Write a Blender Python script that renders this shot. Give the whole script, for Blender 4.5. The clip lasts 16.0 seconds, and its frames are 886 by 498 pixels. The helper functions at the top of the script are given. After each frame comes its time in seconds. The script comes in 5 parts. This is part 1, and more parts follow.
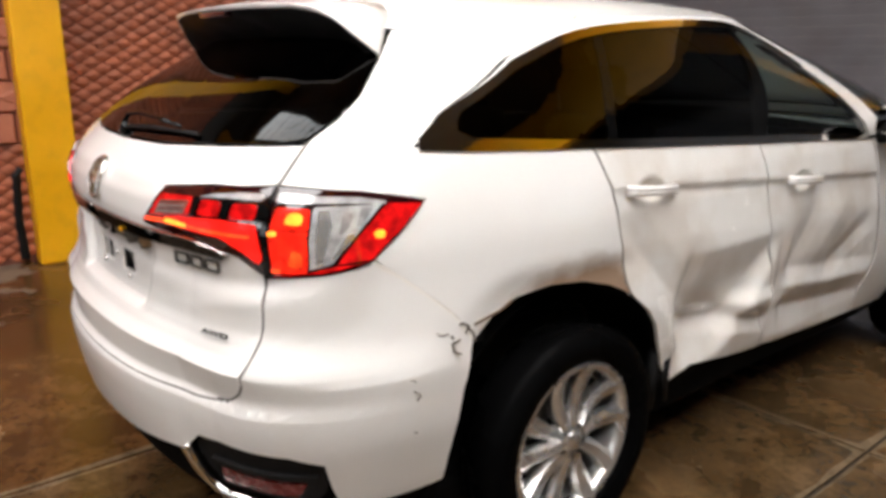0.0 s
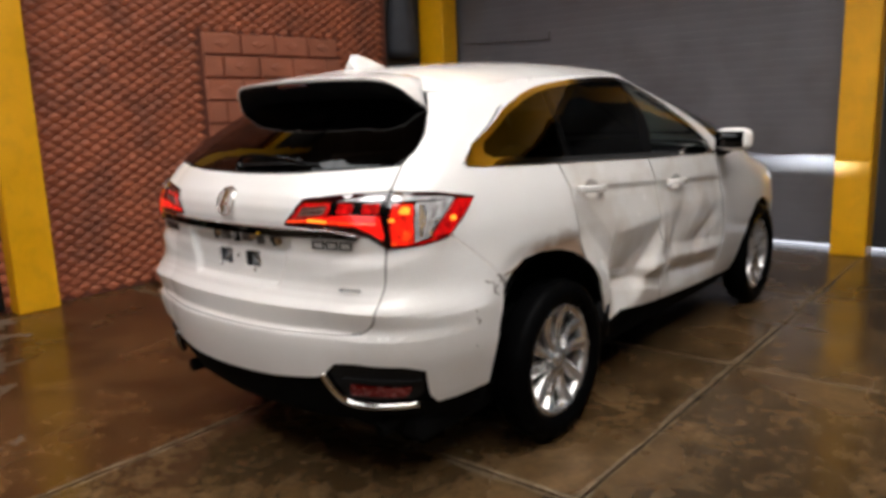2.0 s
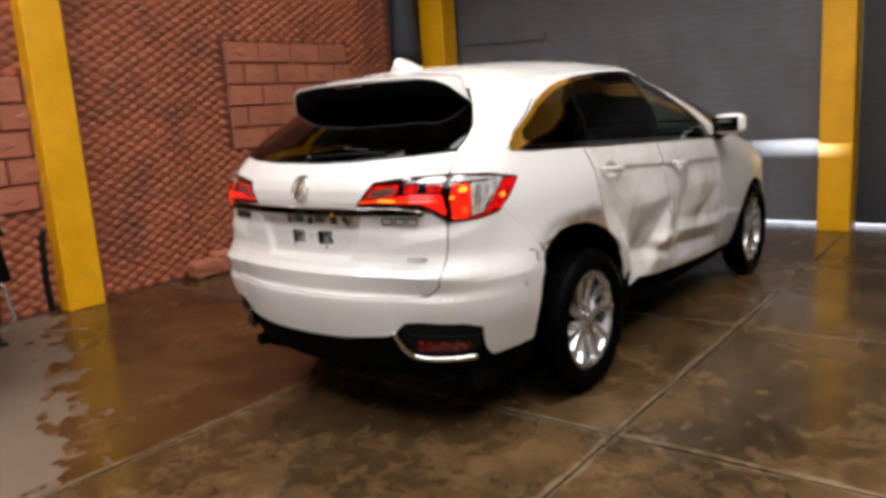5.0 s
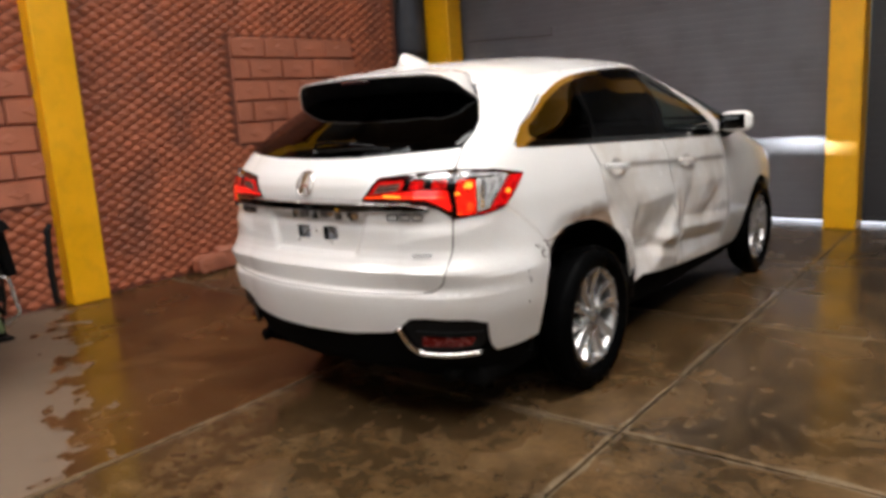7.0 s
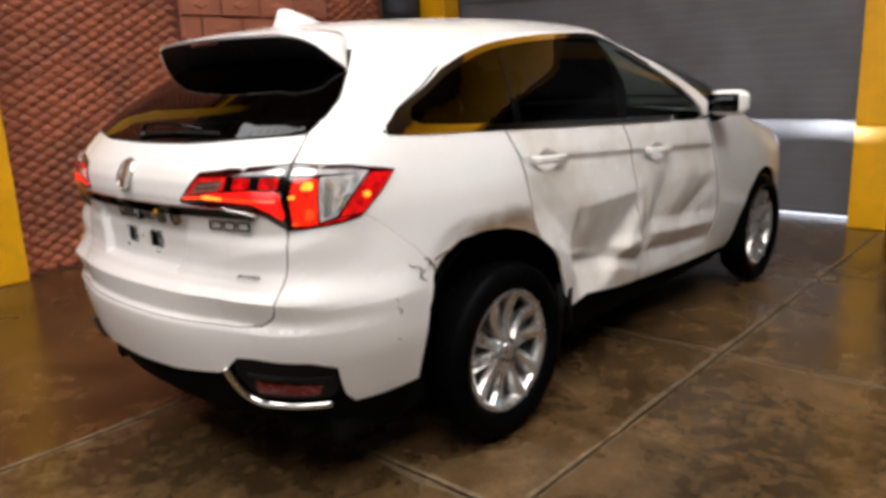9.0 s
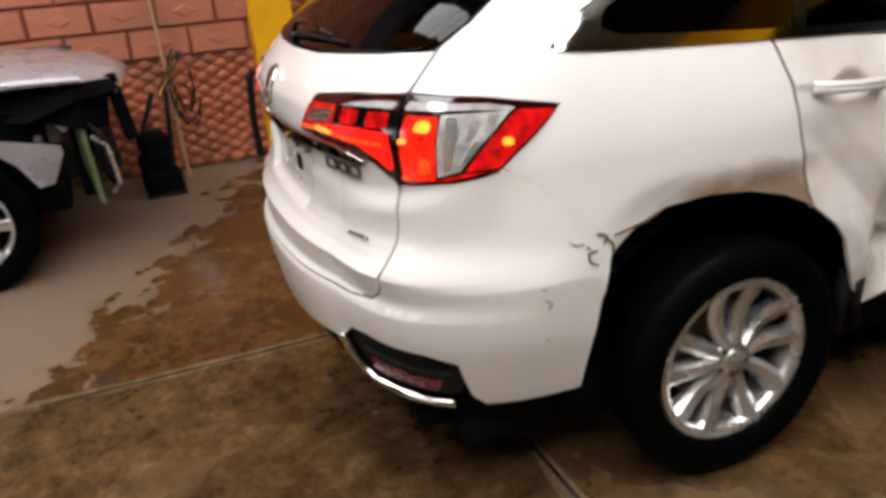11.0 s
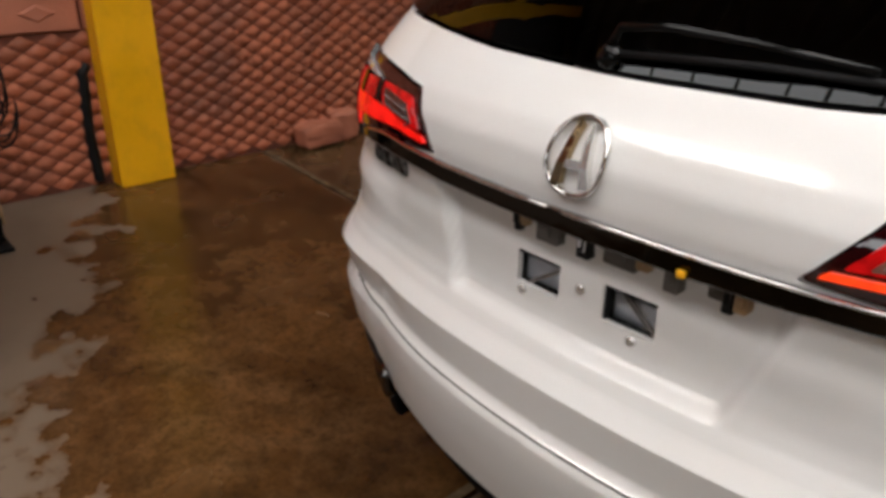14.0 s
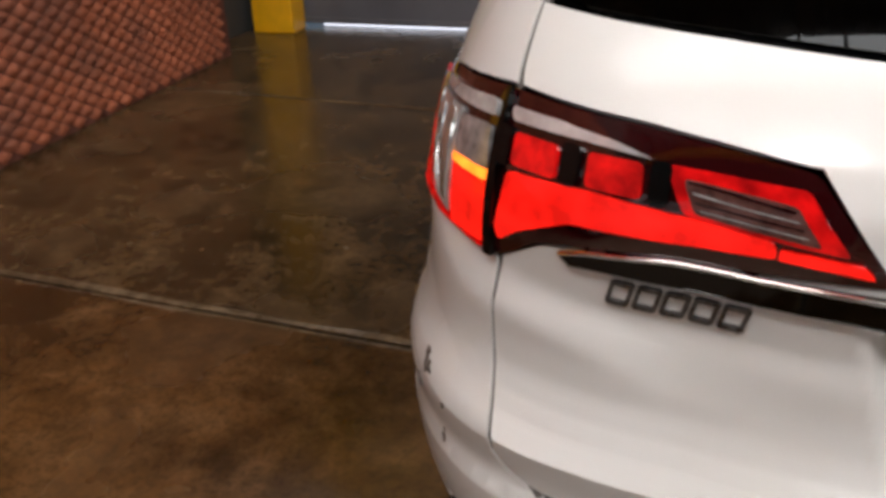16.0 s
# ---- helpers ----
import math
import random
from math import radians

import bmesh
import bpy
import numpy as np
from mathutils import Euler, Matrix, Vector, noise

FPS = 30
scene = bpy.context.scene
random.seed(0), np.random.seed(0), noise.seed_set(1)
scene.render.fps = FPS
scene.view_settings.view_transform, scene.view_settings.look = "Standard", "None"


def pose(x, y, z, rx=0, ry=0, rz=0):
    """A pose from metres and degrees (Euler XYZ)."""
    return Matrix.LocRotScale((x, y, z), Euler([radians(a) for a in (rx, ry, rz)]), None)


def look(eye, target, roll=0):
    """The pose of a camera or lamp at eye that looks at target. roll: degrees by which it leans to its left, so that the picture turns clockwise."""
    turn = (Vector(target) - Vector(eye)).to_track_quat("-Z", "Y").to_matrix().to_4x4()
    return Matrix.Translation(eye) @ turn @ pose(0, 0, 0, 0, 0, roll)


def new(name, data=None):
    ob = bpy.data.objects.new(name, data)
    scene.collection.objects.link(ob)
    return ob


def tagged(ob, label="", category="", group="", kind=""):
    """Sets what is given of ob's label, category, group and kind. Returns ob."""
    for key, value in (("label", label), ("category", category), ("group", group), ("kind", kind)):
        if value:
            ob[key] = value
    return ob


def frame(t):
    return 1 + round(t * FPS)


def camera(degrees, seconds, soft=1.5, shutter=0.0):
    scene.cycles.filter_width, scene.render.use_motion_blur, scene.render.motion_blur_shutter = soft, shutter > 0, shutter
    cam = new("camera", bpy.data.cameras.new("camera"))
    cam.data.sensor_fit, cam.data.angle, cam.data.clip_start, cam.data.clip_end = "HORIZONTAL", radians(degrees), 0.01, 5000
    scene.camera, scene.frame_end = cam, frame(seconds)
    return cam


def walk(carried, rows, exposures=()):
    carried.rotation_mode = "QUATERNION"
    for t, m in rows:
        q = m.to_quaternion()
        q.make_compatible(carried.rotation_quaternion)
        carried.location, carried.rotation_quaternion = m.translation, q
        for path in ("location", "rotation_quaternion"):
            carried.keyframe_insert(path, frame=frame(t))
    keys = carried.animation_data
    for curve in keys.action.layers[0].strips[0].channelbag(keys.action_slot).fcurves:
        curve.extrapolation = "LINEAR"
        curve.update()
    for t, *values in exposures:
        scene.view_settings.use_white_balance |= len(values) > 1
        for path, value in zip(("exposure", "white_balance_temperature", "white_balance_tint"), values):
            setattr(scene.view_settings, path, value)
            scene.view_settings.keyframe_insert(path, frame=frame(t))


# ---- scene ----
# The car stands with its rear axle over the origin, nose towards +y.
cam = camera(61.6, 16.0, soft=3.8)
PATH = [
    (0, (2.145, -1.534, 1.429), (0.651, -0.304, 0.925), 0.4),
    (0.5, (2.257, -1.84, 1.431), (0.853, -0.472, 1.033), -0.9),
    (1, (2.387, -2.14, 1.437), (1.066, -0.694, 1.029), -1.3),
    (1.5, (2.384, -2.452, 1.424), (1.13, -0.939, 1.052), -3.7),
    (2, (2.457, -2.659, 1.437), (1.205, -1.146, 1.059), -2.0),
    (2.5, (2.552, -2.818, 1.426), (1.324, -1.299, 0.997), -1.2),
    (3, (2.555, -2.988, 1.42), (1.359, -1.43, 1.039), -2.7),
    (3.5, (2.518, -3.121, 1.412), (1.32, -1.563, 1.044), -4.1),
    (4, (2.534, -3.159, 1.426), (1.328, -1.607, 1.055), -3.1),
    (4.2, (2.534, -3.169, 1.422), (1.324, -1.623, 1.038), -3.4),
    (6.3, (2.526, -3.188, 1.412), (1.296, -1.652, 1.052), -3.9),
    (6.5, (2.528, -3.189, 1.405), (1.304, -1.648, 1.048), -4.0),
    (7, (2.526, -3.182, 1.417), (1.294, -1.655, 1.033), -3.6),
    (7.5, (2.514, -3.176, 1.382), (1.289, -1.642, 0.997), -4.4),
    (8, (2.511, -2.951, 1.41), (1.304, -1.414, 0.985), -5.3),
    (8.2, (2.528, -2.808, 1.398), (1.3, -1.285, 0.985), -4.2),
    (10.3, (2.477, -1.191, 1.427), (0.892, -0.205, 0.709), -4.0),
    (10.5, (2.426, -1.118, 1.432), (0.769, -0.291, 0.676), -3.9),
    (11, (2.238, -1.33, 1.451), (0.506, -0.678, 0.692), -4.3),
    (11.5, (2.076, -1.443, 1.472), (0.405, -0.75, 0.619), -4.2),
    (12, (1.772, -1.46, 1.432), (0.137, -0.776, 0.505), -3.9),
    (12.5, (1.475, -1.576, 1.434), (-0.125, -0.753, 0.561), 0.2),
    (13, (1.22, -1.722, 1.448), (-0.249, -0.7, 0.555), -4.3),
    (13.5, (0.889, -1.723, 1.428), (-0.591, -0.669, 0.593), -4.5),
    (14, (0.62, -1.794, 1.413), (-0.737, -0.577, 0.589), 0.8),
    (14.5, (0.317, -1.886, 1.409), (-0.859, -0.517, 0.548), -1.3),
    (15, (-0.026, -1.808, 1.408), (-1.096, -0.344, 0.565), -2.0),
    (15.5, (-0.342, -1.719, 1.405), (-1.12, -0.045, 0.636), -1.2),
    (16, (-0.583, -1.624, 1.384), (-1.0, 0.094, 0.448), -0.7),
]
walk(cam, [(t, look(eye, target, roll)) for t, eye, target, roll in PATH],
     [(0.0, 0.44), (0.5, 0.18), (1.0, -0.04), (2.0, -0.04), (2.5, 0.02), (3.0, 0.17), (4.0, 0.16), (8.0, 0.20), (10.5, 0.26), (12.0, 0.20), (13.0, 0.09), (13.6, -0.10), (14.0, -0.24), (14.6, -0.20), (15.0, -0.14), (15.5, 0.02), (16.0, 0.04)])

# ---- light ----
world = bpy.data.worlds.new("world")
scene.world = world
world.use_nodes = True
wn = world.node_tree
sky = wn.nodes.new("ShaderNodeTexSky")
sky.sky_type, sky.sun_disc = "NISHITA", False
sky.sun_elevation, sky.sun_rotation = radians(50), radians(200)
wn.links.new(sky.outputs[0], wn.nodes["Background"].inputs[0])
wn.nodes["Background"].inputs[1].default_value = 0.1


def area_lamp(name, m, sx, sy, watts, colour=(1, 1, 1)):
    data = bpy.data.lights.new(name, "AREA")
    data.shape, data.size, data.size_y, data.energy, data.color = "RECTANGLE", sx, sy, watts, colour
    ob = new(name, data)
    ob.matrix_world = m
    return ob


ROOF_Z = 5.2
area_lamp("skylight_lamp", pose(-1.6, -3.8, ROOF_Z - 0.12), 2.6, 1.2, 105, (1.0, 0.915, 0.875))
area_lamp("far_skylight_lamp", pose(-2.4, 2.5, ROOF_Z - 0.12), 1.6, 1.6, 36, (1.0, 0.915, 0.875))
main_lamp = area_lamp("main_skylight_lamp", pose(2.8, -1.7, ROOF_Z - 0.12), 4.2, 6.4, 215, (1.0, 0.915, 0.875))
main_lamp.data.spread = radians(150)
for lamp_x in (-0.55, 0.55):
    lit = area_lamp("headlamp_light", look((lamp_x, 3.33, 0.74), (lamp_x, 4.95, 0.83)), 0.20, 0.003, 11.0, (0.90, 0.95, 1.0))
    lit.data.spread = radians(60)

# ---- materials ----
def material(name, colour, rough=0.5, metal=0.0, vary=0.15, scale=6.0, fine=60.0, bump=0.0, bump_scale=80.0, dirt=None,
             dirt_amount=0.0, dirt_scale=2.0, coat=0.0, spec=0.5, rough_vary=0.1, emit=None, power=0.0, transmit=0.0, random_piece=0.0, emit_vary=0.0):
    m = bpy.data.materials.new(name)
    m.use_nodes = True
    t = m.node_tree
    n, l = t.nodes, t.links
    b = n["Principled BSDF"]
    b.inputs["Metallic"].default_value = metal
    b.inputs["Coat Weight"].default_value = coat
    b.inputs["Coat Roughness"].default_value = 0.04
    b.inputs["Specular IOR Level"].default_value = spec
    b.inputs["Transmission Weight"].default_value = transmit
    geo = n.new("ShaderNodeNewGeometry")

    def noise_node(sc, detail=4.0):
        k = n.new("ShaderNodeTexNoise")
        k.inputs["Scale"].default_value, k.inputs["Detail"].default_value = sc, detail
        l.new(geo.outputs["Position"], k.inputs["Vector"])
        return k

    def mix(a, c, fac):
        k = n.new("ShaderNodeMix")
        k.data_type = "RGBA"
        for s, v in ((6, a), (7, c), (0, fac)):
            if isinstance(v, (tuple, list, float, int)):
                k.inputs[s].default_value = (*v, 1) if isinstance(v, (tuple, list)) else v
            else:
                l.new(v, k.inputs[s])
        return k.outputs[2]

    def ramp(src, lo, hi, a=0.0, c=1.0):
        k = n.new("ShaderNodeMapRange")
        l.new(src, k.inputs[0])
        for i, v in enumerate((lo, hi, a, c)):
            k.inputs[i + 1].default_value = v
        return k.outputs[0]

    big, small = noise_node(scale), noise_node(fine)
    col = mix(tuple(v * (1 - vary) for v in colour), tuple(min(1, v * (1 + vary)) for v in colour), ramp(big.outputs[0], 0.3, 0.7))
    col = mix(col, tuple(v * 0.7 for v in colour), ramp(small.outputs[0], 0.45, 0.75, 0, vary))
    if random_piece:
        info = n.new("ShaderNodeObjectInfo")
        isl = n.new("ShaderNodeMath")
        isl.operation = "ADD"
        l.new(info.outputs["Random"], isl.inputs[0])
        l.new(geo.outputs["Random Per Island"], isl.inputs[1])
        fr = n.new("ShaderNodeMath")
        fr.operation = "FRACT"
        l.new(isl.outputs[0], fr.inputs[0])
        col = mix(col, tuple(v * 0.55 for v in colour), ramp(fr.outputs[0], 0, 1, 0, random_piece))
    if dirt:
        d = noise_node(dirt_scale, 8.0)
        col = mix(col, dirt, ramp(d.outputs[0], 0.48, 0.66, 0, dirt_amount))
    l.new(col, b.inputs["Base Color"])
    l.new(ramp(big.outputs[0], 0.3, 0.7, max(0.0, rough - rough_vary), min(1.0, rough + rough_vary)), b.inputs["Roughness"])
    if bump:
        k = n.new("ShaderNodeBump")
        k.inputs["Strength"].default_value, k.inputs["Distance"].default_value = bump, 0.01
        l.new(noise_node(bump_scale, 6.0).outputs[0], k.inputs["Height"])
        l.new(k.outputs[0], b.inputs["Normal"])
    if emit:
        b.inputs["Emission Color"].default_value, b.inputs["Emission Strength"].default_value = (*emit, 1), power
        if emit_vary:
            l.new(ramp(noise_node(34.0, 3.0).outputs[0], 0.35, 0.65, power * (1 - emit_vary), power * (1 + emit_vary)), b.inputs["Emission Strength"])
    return m


M = {}
M["paint"] = material("white_pearl_paint", (0.755, 0.745, 0.725), 0.22, vary=0.02, coat=0.6, rough_vary=0.03, fine=400, dirt=(0.5, 0.44, 0.36), dirt_amount=0.10, dirt_scale=3)
M["door_paint"] = material("dusty_white_paint", (0.745, 0.73, 0.70), 0.24, vary=0.02, coat=0.5, rough_vary=0.04, fine=400, dirt=(0.40, 0.30, 0.20), dirt_amount=0.28, dirt_scale=4)
M["dusty"] = material("scuffed_white_paint", (0.74, 0.71, 0.66), 0.35, vary=0.03, coat=0.35, dirt=(0.30, 0.21, 0.14), dirt_amount=0.55, dirt_scale=2.6)
M["black"] = material("black_plastic", (0.008, 0.008, 0.0085), 0.55, vary=0.3, bump=0.2, bump_scale=300, spec=0.15)
M["shell"] = material("dark_underbody", (0.004, 0.004, 0.004), 0.9, vary=0.3, spec=0.05)
M["rubber"] = material("tyre_rubber", (0.002, 0.002, 0.0021), 0.28, vary=0.3, bump=0.15, bump_scale=40, spec=0.012)
M["alloy"] = material("machined_alloy", (0.72, 0.71, 0.70), 0.28, metal=0.85, vary=0.05, fine=200, dirt=(0.35, 0.3, 0.26), dirt_amount=0.3, dirt_scale=9)
M["alloy_dark"] = material("brake_metal", (0.16, 0.15, 0.14), 0.5, metal=0.8, vary=0.3)
M["chrome"] = material("chrome", (0.78, 0.77, 0.75), 0.08, metal=1.0, vary=0.02, rough_vary=0.03)
M["ember"] = material("orange_lens", (0.30, 0.014, 0.006), 0.1, vary=0.3, scale=40, coat=0.6, emit=(1.0, 0.060, 0.008), power=1.1, emit_vary=0.55)
M["hot"] = material("lit_orange_lens", (0.28, 0.010, 0.006), 0.12, vary=0.3, scale=40, coat=0.5, emit=(1.0, 0.014, 0.004), power=0.85, emit_vary=0.6)


def window_glass(name, tint):
    """Thin tinted glass: what lies behind shows darkened, with a mirror gloss on top."""
    m = bpy.data.materials.new(name)
    m.use_nodes = True
    n, l = m.node_tree.nodes, m.node_tree.links
    n.remove(n["Principled BSDF"])
    see, gloss, mix, fres = (n.new(k) for k in ("ShaderNodeBsdfTransparent", "ShaderNodeBsdfGlossy", "ShaderNodeMixShader", "ShaderNodeFresnel"))
    see.inputs[0].default_value = (*tint, 1)
    gloss.inputs["Roughness"].default_value = 0.012
    fres.inputs[0].default_value = 1.52
    l.new(fres.outputs[0], mix.inputs[0])
    l.new(see.outputs[0], mix.inputs[1])
    l.new(gloss.outputs[0], mix.inputs[2])
    l.new(mix.outputs[0], n["Material Output"].inputs[0])
    return m


# Chrome coloured near black in place of the dark surroundings it mirrors.
M["bar_metal"] = material("chrome_with_dark_reflection", (0.035, 0.034, 0.034), 0.06, metal=1.0, vary=0.03, rough_vary=0.02)
M["gloss_black"] = material("gloss_black", (0.003, 0.003, 0.003), 0.08, vary=0.1, spec=0.25, rough_vary=0.02)
M["dark_chrome"] = material("dark_chrome", (0.11, 0.108, 0.105), 0.10, metal=1.0, vary=0.03, rough_vary=0.03)
M["glass"] = window_glass("privacy_glass", (0.03, 0.03, 0.035))
M["lamp_glass"] = window_glass("clear_lamp_glass", (0.95, 0.95, 0.95))
M["tint"] = window_glass("tinted_glass", (0.52, 0.62, 0.62))
M["red"] = material("red_lens", (0.24, 0.003, 0.004), 0.10, vary=0.3, scale=30, coat=0.35, emit=(0.9, 0.006, 0.005), power=0.40, emit_vary=0.7, rough_vary=0.02)
M["maroon"] = material("dark_red_lens", (0.020, 0.0012, 0.0018), 0.08, vary=0.1, coat=1.0, rough_vary=0.02)
M["glow"] = material("lit_red_light_bar", (0.25, 0.003, 0.003), 0.2, vary=0.2, coat=0.25, emit=(1.0, 0.012, 0.006), power=0.95, emit_vary=0.3)
M["amber"] = material("lit_amber_light", (0.7, 0.2, 0.02), 0.2, vary=0.1, coat=1.0, emit=(1.0, 0.24, 0.02), power=2.0, emit_vary=0.3)
M["clear"] = material("clear_lens_over_reflector", (0.78, 0.77, 0.77), 0.12, metal=0.5, vary=0.4, scale=28, coat=1.0)
M["smoky"] = material("smoky_lens", (0.40, 0.39, 0.39), 0.10, metal=0.4, vary=0.5, scale=45, coat=1.0)
M["dim_lens"] = material("dim_clear_lens", (0.16, 0.07, 0.06), 0.10, metal=0.4, vary=0.5, scale=60, coat=0.6)
M["satin"] = material("satin_silver", (0.80, 0.79, 0.77), 0.16, metal=0.8, vary=0.05)
M["badge_metal"] = material("name_badge_metal", (0.13, 0.13, 0.13), 0.28, metal=0.9, vary=0.1, scale=40)
# Chrome with the hall's warm reflection put into its colour, for one badge leg.
M["warm_reflection"] = material("chrome_with_warm_reflection", (0.34, 0.25, 0.14), 0.2, metal=1.0, vary=0.1, scale=60)
M["red_reflector"] = material("red_reflector", (0.15, 0.006, 0.006), 0.25, vary=0.3, scale=40, coat=0.15)
M["seal"] = material("grey_rubber_seal", (0.11, 0.10, 0.09), 0.7, vary=0.2)
M["rosy"] = material("rosy_lens", (0.30, 0.12, 0.09), 0.12, metal=0.4, vary=0.3, scale=40, coat=1.0)
M["yellow"] = material("yellow_enamel", (0.84, 0.415, 0.004), 0.38, vary=0.10, scale=3, dirt=(0.34, 0.19, 0.02), dirt_amount=0.14, dirt_scale=9, bump=0.15, bump_scale=40)
M["brick"] = material("stamped_red_brick", (0.43, 0.125, 0.058), 0.62, vary=0.2, scale=1.3, fine=40, bump=0.5, bump_scale=70, dirt=(0.15, 0.058, 0.038), dirt_amount=0.6, dirt_scale=2.2, random_piece=0.35)
M["mortar"] = material("red_mortar", (0.14, 0.042, 0.024), 0.85, vary=0.25, scale=2, bump=0.5, bump_scale=90)
M["pale_brick"] = material("pale_red_brick", (0.42, 0.145, 0.082), 0.65, vary=0.15, scale=3, bump=0.4, bump_scale=70, random_piece=0.25)
M["shutter"] = material("grey_shutter_paint", (0.135, 0.135, 0.15), 0.42, vary=0.12, scale=1.5, dirt=(0.085, 0.08, 0.08), dirt_amount=0.4, dirt_scale=2)
M["dark_shutter"] = material("dark_shutter_paint", (0.028, 0.028, 0.032), 0.5, vary=0.2, scale=1.5)
M["dark_wall"] = material("dark_plaster", (0.05, 0.045, 0.04), 0.8, vary=0.2, scale=2)
M["plaster"] = material("grey_plaster", (0.02, 0.018, 0.017), 0.8, vary=0.12, scale=1.5, bump=0.3)
M["ceiling"] = material("dull_roof_sheet", (0.12, 0.11, 0.10), 0.7, vary=0.15, scale=1.0)
M["pane"] = material("bright_window_pane", (0.8, 0.82, 0.85), 0.4, vary=0.03, emit=(0.95, 0.98, 1.0), power=3.5)
M["seat"] = material("dark_leather", (0.02, 0.02, 0.022), 0.5, vary=0.2, bump=0.2)
M["grey_cloth"] = material("grey_canvas", (0.045, 0.047, 0.055), 0.8, vary=0.25, scale=8, bump=0.4)
M["grey_paint"] = material("silver_grey_paint", (0.40, 0.385, 0.415), 0.3, metal=0.3, vary=0.06, coat=0.6, dirt=(0.2, 0.18, 0.16), dirt_amount=0.3)
M["rust"] = material("greasy_metal", (0.10, 0.09, 0.075), 0.55, metal=0.5, vary=0.4, scale=20)
M["green"] = material("green_hose", (0.09, 0.12, 0.05), 0.6, vary=0.3, scale=20)
M["tan"] = material("tan_wood_stick", (0.34, 0.22, 0.11), 0.6, vary=0.25, scale=20)
M["foam"] = material("pale_grey_foam", (0.76, 0.77, 0.82), 0.7, vary=0.2, scale=30)
M["torn"] = material("rusty_torn_edge", (0.11, 0.055, 0.025), 0.7, vary=0.3, scale=30)
M["scuff"] = material("grey_scuff", (0.12, 0.095, 0.08), 0.7, vary=0.4, scale=40)
M["daylight"] = material("daylight_strip", (0.8, 0.8, 0.85), 0.5, emit=(0.85, 0.88, 1.0), power=1.6)


def concrete(name, colour, stain, pale, wet):
    """Stained power-floated concrete: damp, glossy areas, dark stains at two sizes and pale scratches."""
    m = material(name, colour, 0.23, vary=0.35, scale=1.3, fine=22, bump=0.07, bump_scale=26, rough_vary=wet, random_piece=0.10, spec=0.38)
    n, l = m.node_tree.nodes, m.node_tree.links
    b = n["Principled BSDF"]
    col = b.inputs["Base Color"].links[0].from_socket
    geo = n.new("ShaderNodeNewGeometry")
    layers = ((0.9, 6, 0.6, 0.40, 0.74, 0.9, stain), (3.4, 6, 0.5, 0.38, 0.80, 0.75, stain), (2.6, 7, 0.8, 0.44, 0.84, 0.5, pale), (11.0, 7, 0.4, 0.40, 0.84, 0.5, pale),
              (7.5, 6, 0.5, 0.40, 0.76, 0.6, stain), (26.0, 6, 0.3, 0.40, 0.78, 0.5, stain), (70.0, 4, 0.0, 0.44, 0.70, 0.35, stain))
    for sc, det, dis, lo, hi, amount, tone in layers:
        nz = n.new("ShaderNodeTexNoise")
        nz.inputs["Scale"].default_value, nz.inputs["Detail"].default_value, nz.inputs["Distortion"].default_value = sc, det, dis
        nz.inputs["Roughness"].default_value = 0.56
        l.new(geo.outputs["Position"], nz.inputs["Vector"])
        mr = n.new("ShaderNodeMapRange")
        mr.interpolation_type = "SMOOTHSTEP"
        l.new(nz.outputs[0], mr.inputs[0])
        for k, v in enumerate((lo, hi, 0.0, amount)):
            mr.inputs[k + 1].default_value = v
        mx = n.new("ShaderNodeMix")
        mx.data_type = "RGBA"
        l.new(mr.outputs[0], mx.inputs[0])
        l.new(col, mx.inputs[6])
        mx.inputs[7].default_value = (*tone, 1)
        col = mx.outputs[2]
    l.new(col, b.inputs["Base Color"])
    return m


M["slab"] = concrete("stained_concrete", (0.104, 0.058, 0.0225), (0.015, 0.0088, 0.0036), (0.21, 0.132, 0.064), 0.13)
M["slab_orange"] = concrete("rust_stained_concrete", (0.108, 0.048, 0.0140), (0.017, 0.0085, 0.003), (0.185, 0.098, 0.040), 0.13)
M["slab_edge"] = concrete("worn_slab_edge", (0.17, 0.122, 0.072), (0.045, 0.029, 0.015), (0.29, 0.22, 0.14), 0.1)
M["joint"] = material("joint_filler", (0.035, 0.025, 0.016), 0.8, vary=0.3, scale=8)

# Dried cement wash with a ragged edge on the slab beside the wall.
wash = M["slab_orange"].node_tree
_n, _l = wash.nodes, wash.links
_b = _n["Principled BSDF"]
_geo = _n.new("ShaderNodeNewGeometry")
_sep = _n.new("ShaderNodeSeparateXYZ")
_l.new(_geo.outputs["Position"], _sep.inputs[0])
_nz = _n.new("ShaderNodeTexNoise")
_nz.inputs["Scale"].default_value, _nz.inputs["Detail"].default_value = 5.0, 9.0
_l.new(_geo.outputs["Position"], _nz.inputs["Vector"])


def _math(op, a, c, clamp=False):
    k = _n.new("ShaderNodeMath")
    k.operation, k.use_clamp = op, clamp
    for i, v in enumerate((a, c)):
        if isinstance(v, (int, float)):
            k.inputs[i].default_value = v
        else:
            _l.new(v, k.inputs[i])
    return k.outputs[0]


